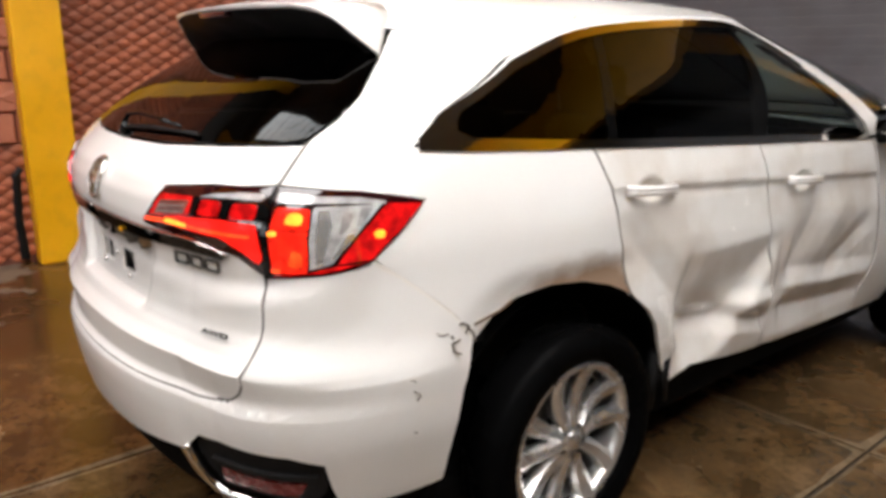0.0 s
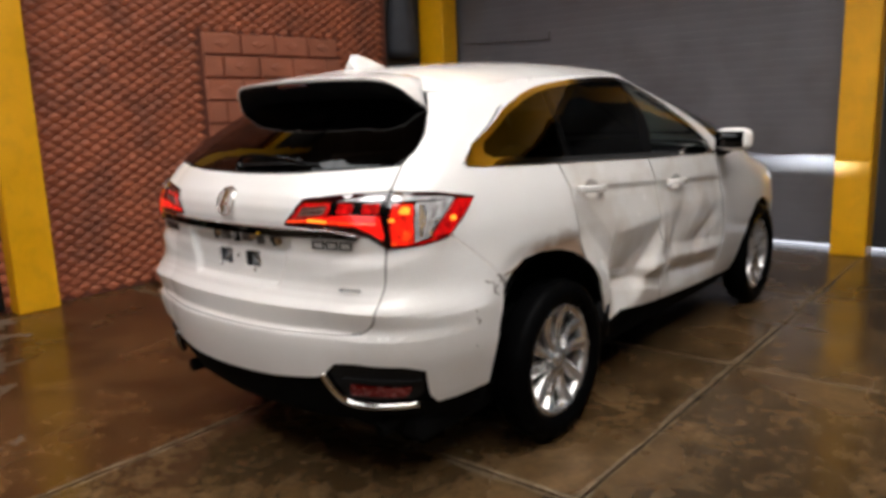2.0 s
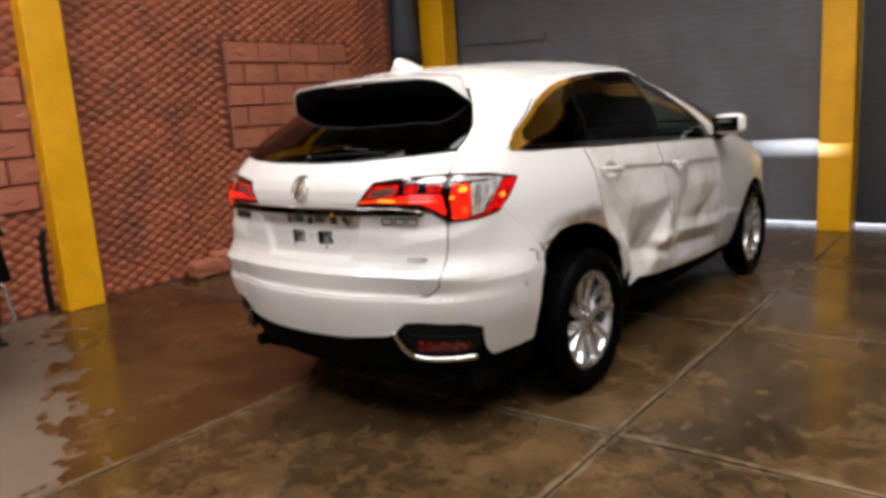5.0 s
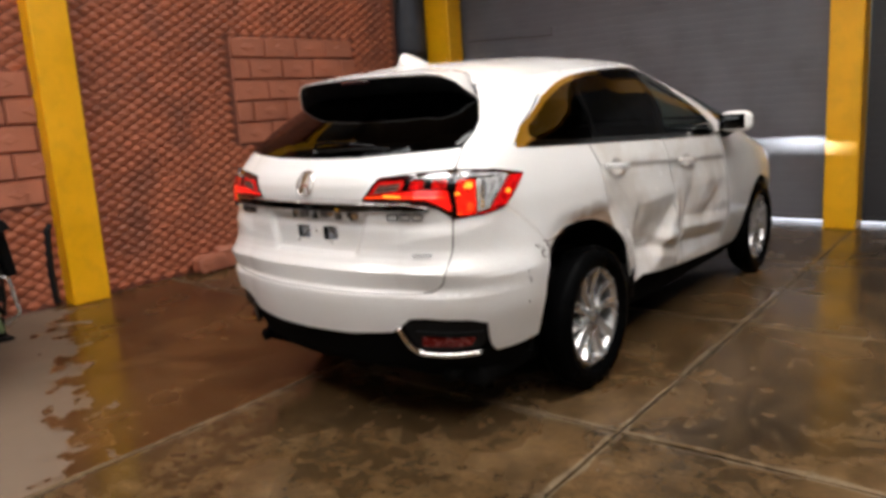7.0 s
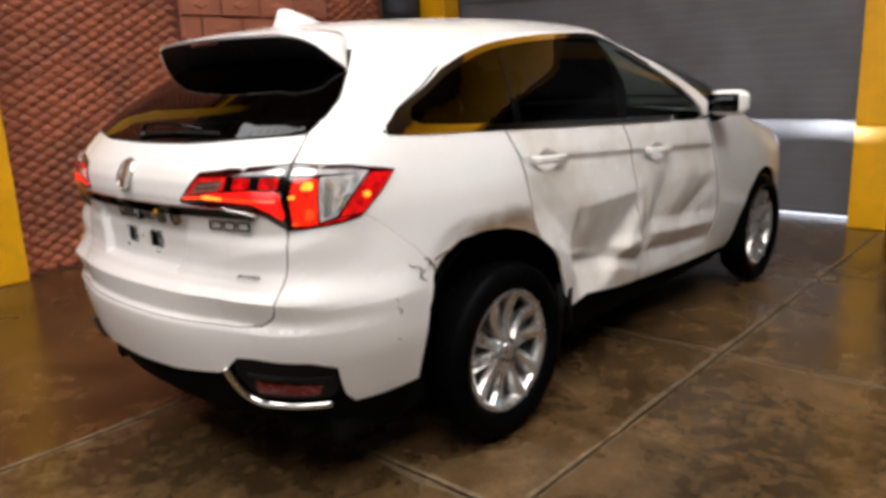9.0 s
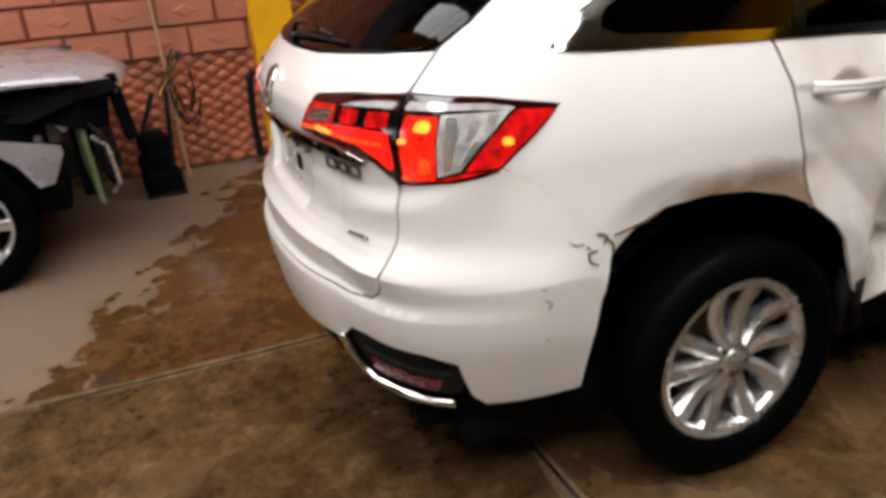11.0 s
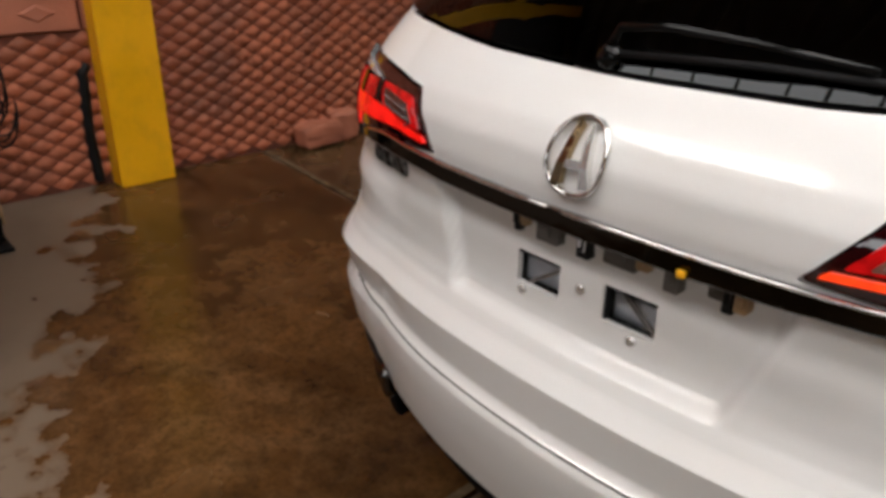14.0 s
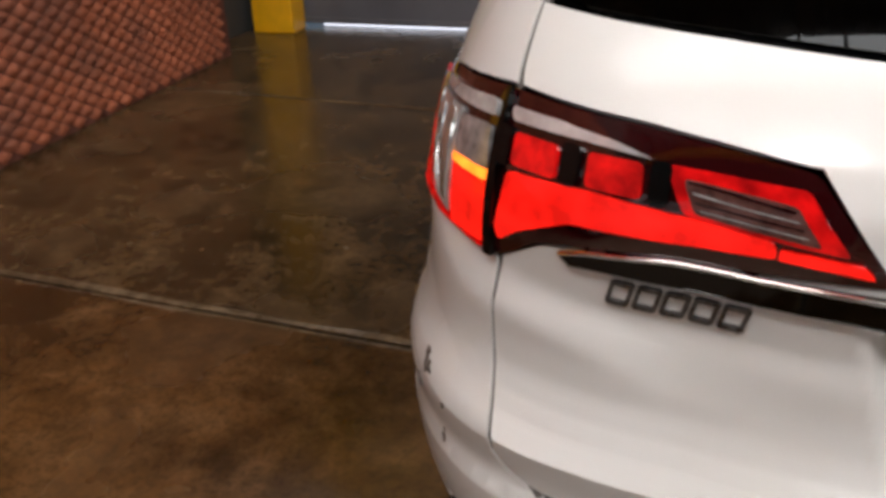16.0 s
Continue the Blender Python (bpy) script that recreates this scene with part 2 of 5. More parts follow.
_slope = _math("ADD", _sep.outputs[1], _math("MULTIPLY", _math("ADD", _sep.outputs[0], 1.89), 0.45))
_edge = _math("ADD", _slope, _math("MULTIPLY", _math("SUBTRACT", _nz.outputs[0], 0.5), 1.3))
_mask = _math("MULTIPLY", _math("SUBTRACT", -1.30, _edge), 14, True)
_mx = _n.new("ShaderNodeMix")
_mx.data_type = "RGBA"
_l.new(_mask, _mx.inputs[0])
_l.new(_b.inputs["Base Color"].links[0].from_socket, _mx.inputs[6])
_mx.inputs[7].default_value = (0.15, 0.106, 0.072, 1)
_l.new(_mx.outputs[2], _b.inputs["Base Color"])
_rough = _b.inputs["Roughness"].links[0].from_socket
_l.new(_math("ADD", _rough, _math("MULTIPLY", _mask, 0.4), True), _b.inputs["Roughness"])


def dirty_wing():
    """White paint with brown road dirt thrown up round the wheel arch."""
    m = M["paint"].copy()
    m.name = "dirty_white_paint"
    n, l = m.node_tree.nodes, m.node_tree.links
    b = n["Principled BSDF"]
    geo, off, length = n.new("ShaderNodeNewGeometry"), n.new("ShaderNodeVectorMath"), n.new("ShaderNodeVectorMath")
    off.operation, length.operation = "MULTIPLY_ADD", "LENGTH"
    off.inputs[1].default_value, off.inputs[2].default_value = (0, 1, 1), (0, 0, -0.33)
    l.new(geo.outputs["Position"], off.inputs[0])
    l.new(off.outputs[0], length.inputs[0])
    nz = n.new("ShaderNodeTexNoise")
    nz.inputs["Scale"].default_value, nz.inputs["Detail"].default_value = 9.0, 8.0
    l.new(geo.outputs["Position"], nz.inputs["Vector"])
    add = n.new("ShaderNodeMath")
    add.operation = "MULTIPLY_ADD"
    l.new(nz.outputs[0], add.inputs[0])
    add.inputs[1].default_value = 0.09
    l.new(length.outputs["Value"], add.inputs[2])
    mr = n.new("ShaderNodeMapRange")
    l.new(add.outputs[0], mr.inputs[0])
    for k, v in enumerate((0.565, 0.632, 0.85, 0.0)):
        mr.inputs[k + 1].default_value = v
    mx = n.new("ShaderNodeMix")
    mx.data_type = "RGBA"
    l.new(mr.outputs[0], mx.inputs[0])
    l.new(b.inputs["Base Color"].links[0].from_socket, mx.inputs[6])
    mx.inputs[7].default_value = (0.24, 0.13, 0.055, 1)
    l.new(mx.outputs[2], b.inputs["Base Color"])
    return m


M["dirty"] = dirty_wing()

# ---- building helpers ----
def mesh_of(name, bm, mat, smooth=False):
    bmesh.ops.recalc_face_normals(bm, faces=bm.faces[:])
    me = bpy.data.meshes.new(name)
    bm.to_mesh(me)
    bm.free()
    me.materials.append(mat)
    if smooth:
        me.shade_smooth()
    return me


def part(name, bm, mat, parent=None, label="", smooth=False, kind=""):
    """One mesh object from a bmesh, under a thing or a part."""
    ob = new(name, bm if isinstance(bm, bpy.types.Mesh) else mesh_of(name, bm, mat, smooth))
    if parent is not None:
        ob.parent = parent
        ob.matrix_parent_inverse = parent.matrix_world.inverted() if parent.type != "EMPTY" else Matrix.Translation(-parent.location)
    return tagged(ob, label, kind=kind)


def thing(name, at, label, category, group="", kind=""):
    ob = new(name)
    ob.location = at
    return tagged(ob, label, category, group, kind)


def box(x0, x1, y0, y1, z0, z1, bevel=0.0, segments=2):
    bm = bmesh.new()
    bmesh.ops.create_cube(bm, size=1.0)
    for v in bm.verts:
        v.co = (x0 + (v.co.x + 0.5) * (x1 - x0), y0 + (v.co.y + 0.5) * (y1 - y0), z0 + (v.co.z + 0.5) * (z1 - z0))
    if bevel:
        bmesh.ops.bevel(bm, geom=bm.edges[:], offset=bevel, segments=segments, affect="EDGES", profile=0.5)
    return bm


def tube(points, radius, sides=8, taper=None):
    """A round bar along a line of points."""
    bm, rings = bmesh.new(), []
    pts = [Vector(p) for p in points]
    for i, p in enumerate(pts):
        d = (pts[min(i + 1, len(pts) - 1)] - pts[max(i - 1, 0)]).normalized()
        a = d.orthogonal().normalized() if i == 0 else (a - d * a.dot(d)).normalized()
        b, r = d.cross(a), radius * (1 if taper is None else 1 + (taper - 1) * i / (len(pts) - 1))
        rings.append([bm.verts.new(p + (a * math.cos(k * math.tau / sides) + b * math.sin(k * math.tau / sides)) * r) for k in range(sides)])
    for u, v in zip(rings, rings[1:]):
        for k in range(sides):
            bm.faces.new((u[k], u[(k + 1) % sides], v[(k + 1) % sides], v[k]))
    bm.faces.new(rings[0][::-1])
    bm.faces.new(rings[-1])
    return bm


def moved(bm, m):
    bmesh.ops.transform(bm, matrix=m, verts=bm.verts[:])
    return bm


def joined(*bms):
    out = bmesh.new()
    for b in bms:
        me = bpy.data.meshes.new("tmp")
        b.to_mesh(me)
        b.free()
        out.from_mesh(me)
        bpy.data.meshes.remove(me)
    return out


def rounded(poly, r=0.02, n=4):
    """The polygon with its corners rounded."""
    out, k = [], len(poly)
    for i in range(k):
        p, a, b = (np.array(poly[j % k], float) for j in (i, i - 1, i + 1))
        da, db = a - p, b - p
        la, lb = np.linalg.norm(da), np.linalg.norm(db)
        c = min(r, la * 0.45, lb * 0.45)
        p0, p1 = p + da / la * c, p + db / lb * c
        for j in range(n + 1):
            t = j / n
            out.append(tuple((1 - t) ** 2 * p0 + 2 * t * (1 - t) * p + t * t * p1))
    return out


def curve_through(pts, n=5):
    """A smooth line through points."""
    out, p = [], [np.array(q, float) for q in pts]
    for i in range(len(p) - 1):
        a, b, c, d = p[max(i - 1, 0)], p[i], p[i + 1], p[min(i + 2, len(p) - 1)]
        for j in range(n):
            t = j / n
            out.append(tuple(0.5 * (2 * b + (c - a) * t + (2 * a - 5 * b + 4 * c - d) * t * t + (3 * b - a - 3 * c + d) * t ** 3)))
    out.append(tuple(p[-1]))
    return out


def ring_of(profile, n=48):
    """A body of revolution about the x axis from (x, radius) pairs."""
    b = bmesh.new()
    rr = [[b.verts.new((x, r * math.sin(a), r * math.cos(a))) for x, r in profile] for a in [k * math.tau / n for k in range(n)]]
    for i in range(n):
        for j in range(len(profile) - 1):
            b.faces.new((rr[i][j], rr[(i + 1) % n][j], rr[(i + 1) % n][j + 1], rr[i][j + 1]))
    return b


# ---- the car's outer skin: s runs round the plan from the middle of the tail (s = 0), z up ----
POW = 4.4
_th = np.linspace(0, math.pi / 2, 241)
XI, ETA = np.sin(_th) ** (2 / POW), 1 - np.cos(_th) ** (2 / POW)
SS = np.concatenate([[0], np.cumsum(np.hypot(np.diff(0.9 * XI), np.diff(0.9 * ETA)))])
SE = float(SS[-1])
YE, YF = -0.08, 1.9
S_MAX = 2 * SE + YF - YE
R_Z = [0.18, 0.28, 0.36, 0.44, 0.52, 0.60, 0.634, 0.646, 0.657, 0.70, 0.735, 0.765, 0.79, 0.82, 0.86, 0.90, 0.93, 0.99, 1.04, 1.09, 1.13, 1.17]
R_Y = [-0.858, -0.946, -0.994, -1.027, -1.044, -1.056, -1.056, -1.048, -1.032, -1.035, -1.037, -1.01, -0.994, -0.983, -0.979, -0.98, -0.975, -0.986, -0.994, -0.988, -0.968, -0.935]
W_Z = [0.18, 0.28, 0.40, 0.55, 0.70, 0.82, 0.92, 1.00, 1.08, 1.17]
W_X = [0.80, 0.845, 0.885, 0.910, 0.918, 0.912, 0.90, 0.893, 0.875, 0.845]
F_Z = [0.18, 0.30, 0.50, 0.70, 0.84, 0.93, 1.00, 1.06, 1.12, 1.17]
F_Y = [3.45, 3.52, 3.6, 3.6, 3.55, 3.42, 3.1, 2.8, 2.66, 2.58]
BELT = 1.17
EW, ER = 0.585, -0.42
E_S = [0.0, 0.5, 0.9, 1.3, 1.7, 2.3, 2.7, 3.2, 5.18]
E_Z = [1.50, 1.50, 1.49, 1.50, 1.53, 1.565, 1.572, 1.578, 1.60]
A_FRONT = SE + 1.10


def plan(s, w, r, f):
    a = abs(s)
    if a <= SE:
        x, y = w * np.interp(a, SS, XI), r + (YE - r) * np.interp(a, SS, ETA)
    elif a <= SE + YF - YE:
        x, y = w, YE + a - SE
    else:
        b = max(S_MAX - a, 0.0)
        x, y = w * np.interp(b, SS, XI), f + (YF - f) * np.interp(b, SS, ETA)
    return (x if s >= 0 else -x), y


def low(s, z):
    return np.array((*plan(s, np.interp(z, W_Z, W_X), np.interp(z, R_Z, R_Y), np.interp(z, F_Z, F_Y)), z))


def roof_edge(s):
    a = abs(s)
    if a <= A_FRONT:
        x, y = plan(s, EW, ER, 3.0)
    else:
        f = min((a - A_FRONT) / (S_MAX - A_FRONT), 1.0) * math.pi / 2
        x, y = math.copysign(EW * max(math.cos(f), 0.0) ** 0.8, s), 1.02 + 0.45 * math.sin(f)
    return np.array((x, y, np.interp(a, E_S, E_Z)))


def ramp_up(v, lo, hi):
    t = min(max((v - lo) / (hi - lo), 0.0), 1.0)
    return t * t * (3 - 2 * t)


def dent(y, z):
    """How far the damaged side is pushed in: a crumpled facet and groove on the rear door, a crease over the front door, the wing bent in over the wheel."""
    d = 0.0
    if 0.3 < y < 1.3:
        right = 0.83 + 0.85 * (z - 0.634)
        m = ramp_up(y, 0.42, 0.54) * (1 - ramp_up(y, right, right + 0.12))
        d += 0.066 * m * np.interp(z, [0.43, 0.560, 0.600, 0.83], [0, 1, 1, 0])
        m = ramp_up(y, 0.40, 0.50) * (1 - ramp_up(y, 1.02, 1.10))
        d += 0.030 * m * max(0.0, 1 - abs(z - np.interp(y, [0.48, 0.85, 1.05], [0.60, 0.535, 0.49])) / 0.05)
        d -= 0.014 * ramp_up(y, 0.76, 0.86) * (1 - ramp_up(y, 1.02, 1.08)) * max(0.0, 1 - abs(z - 0.590) / 0.045)
        d += 0.022 * max(0.0, 1 - abs(y - 1.09) / 0.06) * np.interp(z, [0.38, 0.5, 0.75, 0.9], [0.3, 1, 0.6, 0])
    if y > 1.05:
        zr = np.interp(y, [1.12, 1.5, 2.1], [0.600, 0.560, 0.505])
        m = ramp_up(y, 1.08, 1.2) * (1 - ramp_up(y, 1.70, 2.05))
        d += 0.036 * m * np.interp(z - zr, [-0.20, -0.085, 0.0, 0.07, 0.30], [0, 1, 0.15, 0.75, 0])
    # folds running up and forward from the groove
    for y0, z0, y1, z1, w, k in ((0.18, 0.95, 0.46, 0.67, 0.09, 0.022), (0.46, 0.64, 0.52, 0.84, 0.06, 0.012), (1.12, 0.58, 1.32, 0.88, 0.08, 0.009), (1.30, 0.62, 1.60, 0.90, 0.10, -0.007), (1.50, 0.60, 1.80, 0.76, 0.07, 0.014)):
        u = ((y - y0) * (y1 - y0) + (z - z0) * (z1 - z0)) / ((y1 - y0) ** 2 + (z1 - z0) ** 2)
        if -0.3 < u < 1.3:
            q = abs((y - y0) * (z1 - z0) - (z - z0) * (y1 - y0)) / math.hypot(y1 - y0, z1 - z0)
            d += k * max(0.0, 1 - q / w) * ramp_up(u, -0.3, 0.25) * (1 - ramp_up(u, 0.75, 1.3))
    if y < 0.45:
        top = 0.915 - 0.07 * ramp_up(abs(y + 0.02), 0.16, 0.5)
        d += 0.020 * ramp_up(top - z, 0.0, 0.08) * ramp_up(y, -0.46, -0.25) * (1 - ramp_up(y, 0.10, 0.34)) * ramp_up(z, 0.68, 0.76)
    return d


def swell(s, z):
    """The bumper's shoulder lines and the number plate recess, along the outward normal."""
    a, o = abs(s), 0.0
    side = ramp_up(a, 0.45, 0.80) * (1 - ramp_up(a, 1.05, 1.28))
    zc = np.interp(a, [0.72, 0.80, 0.89], [0.735, 0.728, 0.709])
    if z > zc:
        o += side * 0.020 * max(0.0, 1 - (z - zc) / 0.085)
    else:
        o += side * 0.020 * max(0.0, 1 - ((zc - z) / 0.28) ** 2)
    # a softer shoulder under the lamp
    zs = np.interp(a, [0.30, 0.51, 0.61, 0.75, 0.825, 0.908, 0.99], [0.850, 0.852, 0.879, 0.896, 0.914, 0.950, 0.985])
    k = ramp_up(a, 0.36, 0.60) * (1 - ramp_up(a, 0.94, 1.02)) * 0.012
    o += k * (max(0.0, 1 - (z - zs) / 0.05) if z > zs else max(0.0, 1 - (zs - z) / 0.12))
    zb = 0.789
    lim = np.interp(z, [0.79, 0.97], [0.272, 0.348])
    if a < lim + 0.02 and zb - 0.01 < z < 1.0:
        o -= 0.024 * (1 - ramp_up(a, lim - 0.026, lim)) * ramp_up(z, zb - 0.003, zb + 0.016) * (1 - ramp_up(z, 0.972, 0.990))
    return o


def warp(p):
    """The plan narrows and rounds off towards the tail."""
    k = ramp_up(-p[1], -0.15, 0.45)
    low_k = 0.034 * min(1.0, (p[0] / 0.62) ** 2) * (1 - ramp_up(p[2], 0.62, 0.80))
    y = p[1] + 0.036 * min(1.0, (p[0] / 0.50) ** 2) * ramp_up(-p[1], 0.30, 0.62) + low_k * ramp_up(-p[1], 0.5, 0.85)
    return np.array((p[0] * (1 - 0.034 * k), y, p[2] + 0.005 * k))


def skin(s, z):
    return warp(raw_skin(s, z))


HANDLES = ((1.975, 1.052), (2.897, 0.994))


def raw_skin(s, z):
    if z <= BELT:
        p = low(s, z)
        o = swell(s, z) if abs(s) < 1.3 else 0.0
        if o:
            c = math.copysign(np.interp(abs(s), [0.3, 0.72, 0.95], [0.0, 0.55, 1.0]), s)
            p[:2] += np.array((c, -math.sqrt(max(0.0, 1 - c * c)))) * o
        if 1.70 < abs(s) < 3.70:
            zc = 1.064 - 0.065 * (abs(s) - 1.975)
            if z < zc:
                p[0] -= math.copysign(0.013 * ramp_up(abs(s), 1.70, 1.95) * (1 - ramp_up(abs(s), 3.45, 3.70)) * max(0.0, 1 - (zc - z) / 0.16) * min(1.0, (zc - z) / 0.016), s)
        for sc, zc in HANDLES:
            q = 1 - ((abs(s) - sc) / 0.066) ** 2 - ((z - zc) / 0.036) ** 2
            if q > 0:
                p[0] -= math.copysign(0.020 * q ** 0.6, s)
        if s > SE * 0.6:
            p[0] -= dent(p[1], z)
        return p
    b, e = low(s, BELT), roof_edge(s)
    q = (z - BELT) / (e[2] - BELT)
    p = b + (e - b) * q
    p[:2] += (p[:2] - (0, 0.6)) * (0.045 * math.sin(math.pi * min(q, 1)))
    return p


def normal(s, z):
    a, b = skin(s + 0.004, z) - skin(s - 0.004, z), skin(s, z + 0.004) - skin(s, z - 0.004)
    n = np.cross(a, b)
    return n / (np.linalg.norm(n) + 1e-9)


def s_of_y(y, z=0.8):
    lo, hi = 0.0, S_MAX
    for _ in range(40):
        m = (lo + hi) / 2
        lo, hi = (m, hi) if low(m, z)[1] < y else (lo, m)
    return lo

def skin_patch(poly, h=0.04, off=0.0, thick=0.012, holes=(), cuts=(), sharp=()):
    """A sheet of the car's skin inside a polygon of (s, z), with turned-in edges; off: how far it stands out."""
    area = sum(a[0] * b[1] - b[0] * a[1] for a, b in zip(poly, poly[1:] + poly[:1]))
    if area < 0:
        poly = poly[::-1]
    bm = bmesh.new()
    bm.faces.new([bm.verts.new((s, z, 0)) for s, z in poly])
    bm.normal_update()
    bmesh.ops.triangulate(bm, faces=bm.faces[:])
    s0, s1 = min(p[0] for p in poly), max(p[0] for p in poly)
    z0, z1 = min(p[1] for p in poly), max(p[1] for p in poly)
    lines = [((s, 0, 0), (1, 0, 0)) for s in np.arange(s0 + h, s1 - h * 0.3, h)] + [((0, z, 0), (0, 1, 0)) for z in np.arange(z0 + h, z1 - h * 0.3, h)]
    lines += [((0, c, 0), (0, 1, 0)) for c in cuts if z0 + 0.003 < c < z1 - 0.003]
    for a, b, c, d in holes:
        lines += [((a, 0, 0), (1, 0, 0)), ((b, 0, 0), (1, 0, 0)), ((0, c, 0), (0, 1, 0)), ((0, d, 0), (0, 1, 0))]
    for co, no in lines:
        bmesh.ops.bisect_plane(bm, geom=bm.verts[:] + bm.edges[:] + bm.faces[:], dist=1e-5, plane_co=co, plane_no=no)
    gone = [f for f in bm.faces for a, b, c, d in holes if a < f.calc_center_median().x < b and c < f.calc_center_median().y < d]
    bmesh.ops.delete(bm, geom=gone, context="FACES")
    rim = [e for e in bm.edges if len(e.link_faces) == 1]
    for e in bm.edges:
        for zc, s_lo, s_hi in sharp:
            if all(abs(v.co.y - zc) < 2e-4 and s_lo < abs(v.co.x) < s_hi for v in e.verts):
                e.smooth = False
    under = {}
    for v in list(bm.verts):
        s, z = v.co.x, v.co.y
        p, n = skin(s, z), normal(s, z)
        v.co = p + n * off
        under[v] = Vector(p + n * (off - thick))
    low_v = {}
    for e in rim:
        for v in e.verts:
            if v not in low_v:
                low_v[v] = bm.verts.new(under[v])
        e.smooth = False
    for e in rim:
        a, b = e.verts
        bm.faces.new((a, b, low_v[b], low_v[a]))
    return bm


def flip(poly):
    return [(-s, z) for s, z in poly][::-1]


def both(name, poly, mat, parent, label="", **kw):
    return [part(name, skin_patch(p, **kw), mat, parent, label, smooth=True) for p in (poly, flip(poly))]


def strip(line, width):
    """A narrow band (polygon) along a line of (s, z)."""
    up, dn = [], []
    for i, p in enumerate(line):
        a, b = np.array(line[max(i - 1, 0)]), np.array(line[min(i + 1, len(line) - 1)])
        d = (b - a) / (np.linalg.norm(b - a) + 1e-9)
        w = np.array((-d[1], d[0])) * width / 2
        up.append(tuple(np.array(p) + w))
        dn.append(tuple(np.array(p) - w))
    return up + dn[::-1]


def in_poly(p, poly):
    x, y, c = p[0], p[1], False
    for (x0, y0), (x1, y1) in zip(poly, poly[1:] + poly[:1]):
        if (y0 > y) != (y1 > y) and x < (x1 - x0) * (y - y0) / (y1 - y0) + x0:
            c = not c
    return c


WHEEL_Y, WHEEL_R, WHEEL_X = 2.685, 0.348, 0.888
TAIL = [(0.338, 1.031), (0.432, 1.121), (0.60, 1.138), (0.785, 1.146), (0.97, 1.134), (1.140, 1.104), (1.06, 1.035), (0.985, 0.984), (0.88, 0.966),
        (0.765, 0.957), (0.738, 0.962), (0.690, 0.998), (0.62, 1.012)]
SIDE_WIN = [(1.12, 1.225)] + curve_through([(1.20, 1.272), (1.55, 1.385), (1.90, 1.489), (2.37, 1.535), (2.82, 1.540), (3.22, 1.498), (3.42, 1.37), (3.47, 1.14)], 5) + [(3.47, 1.122), (2.61, 1.160), (1.75, 1.201), (1.30, 1.216)]
GLASS_R = [(0.80, 1.242), (0.845, 1.28), (0.868, 1.33), (0.862, 1.405), (0.83, 1.445), (0.6, 1.462), (0.3, 1.468)]
HATCH_GLASS = [(0.0, 1.206), (0.3, 1.210), (0.55, 1.222), (0.73, 1.230)] + GLASS_R + [(0.0, 1.470)] + flip(GLASS_R) + [(-0.73, 1.230), (-0.55, 1.222), (-0.3, 1.210)]
ARCH = [(1.294, 0.754), (1.36, 0.800), (1.44, 0.830), (1.56, 0.842), (1.68, 0.832), (1.79, 0.803), (1.88, 0.758), (1.955, 0.695), (2.00, 0.640), (2.03, 0.560), (2.07, 0.48), (2.116, 0.406)]

car = thing("car", (0, 0, 0), "white crossover car with dented doors and lit tail lamps", "car")


def car_part(name, bm, mat, label="", smooth=True, parent=None):
    return part(name, bm, mat, parent or car, label, smooth)


# Dark inner shell under the panels, open at the windows and wheel arches.
bm = bmesh.new()
ss = np.linspace(-S_MAX, S_MAX, 221)
zz = np.concatenate([np.linspace(0.24, 1.13, 19), np.linspace(1.17, 1.5, 9)])
rows = []
for s in ss:
    row = []
    for z in zz:
        zc = min(z, roof_edge(s)[2]) if z > BELT else z
        row.append(bm.verts.new(skin(s, zc) - normal(s, min(zc, 1.45)) * 0.03))
    rows.append(row)
for i in range(len(ss) - 1):
    for j in range(len(zz) - 1):
        s, z = (ss[i] + ss[i + 1]) / 2, (zz[j] + zz[j + 1]) / 2
        y = skin(s, z)[1]
        if any(math.hypot(y - wy, z - 0.36) < r for wy, r in ((0, 0.52), (WHEEL_Y, 0.40))) and abs(s) > 0.9 and z < 0.86:
            continue
        if in_poly((abs(s), z), SIDE_WIN) or in_poly((s, z), HATCH_GLASS) or (abs(s) > 4.0 and z > 1.17):
            continue
        if abs(s) < 0.16 and 0.84 < z < 0.93 or abs(s) > 4 and 0.38 < abs(skin(s, z)[0]) < 0.72 and 0.62 < z < 0.85:
            continue
        bm.faces.new((rows[i][j], rows[i + 1][j], rows[i + 1][j + 1], rows[i][j + 1]))
bmesh.ops.delete(bm, geom=[v for v in bm.verts if not v.link_faces], context="VERTS")
car_part("inner_shell", bm, M["shell"])
car_part("underbody", box(-0.74, 0.74, -0.74, 3.3, 0.20, 0.30, 0.03), M["shell"], smooth=False)

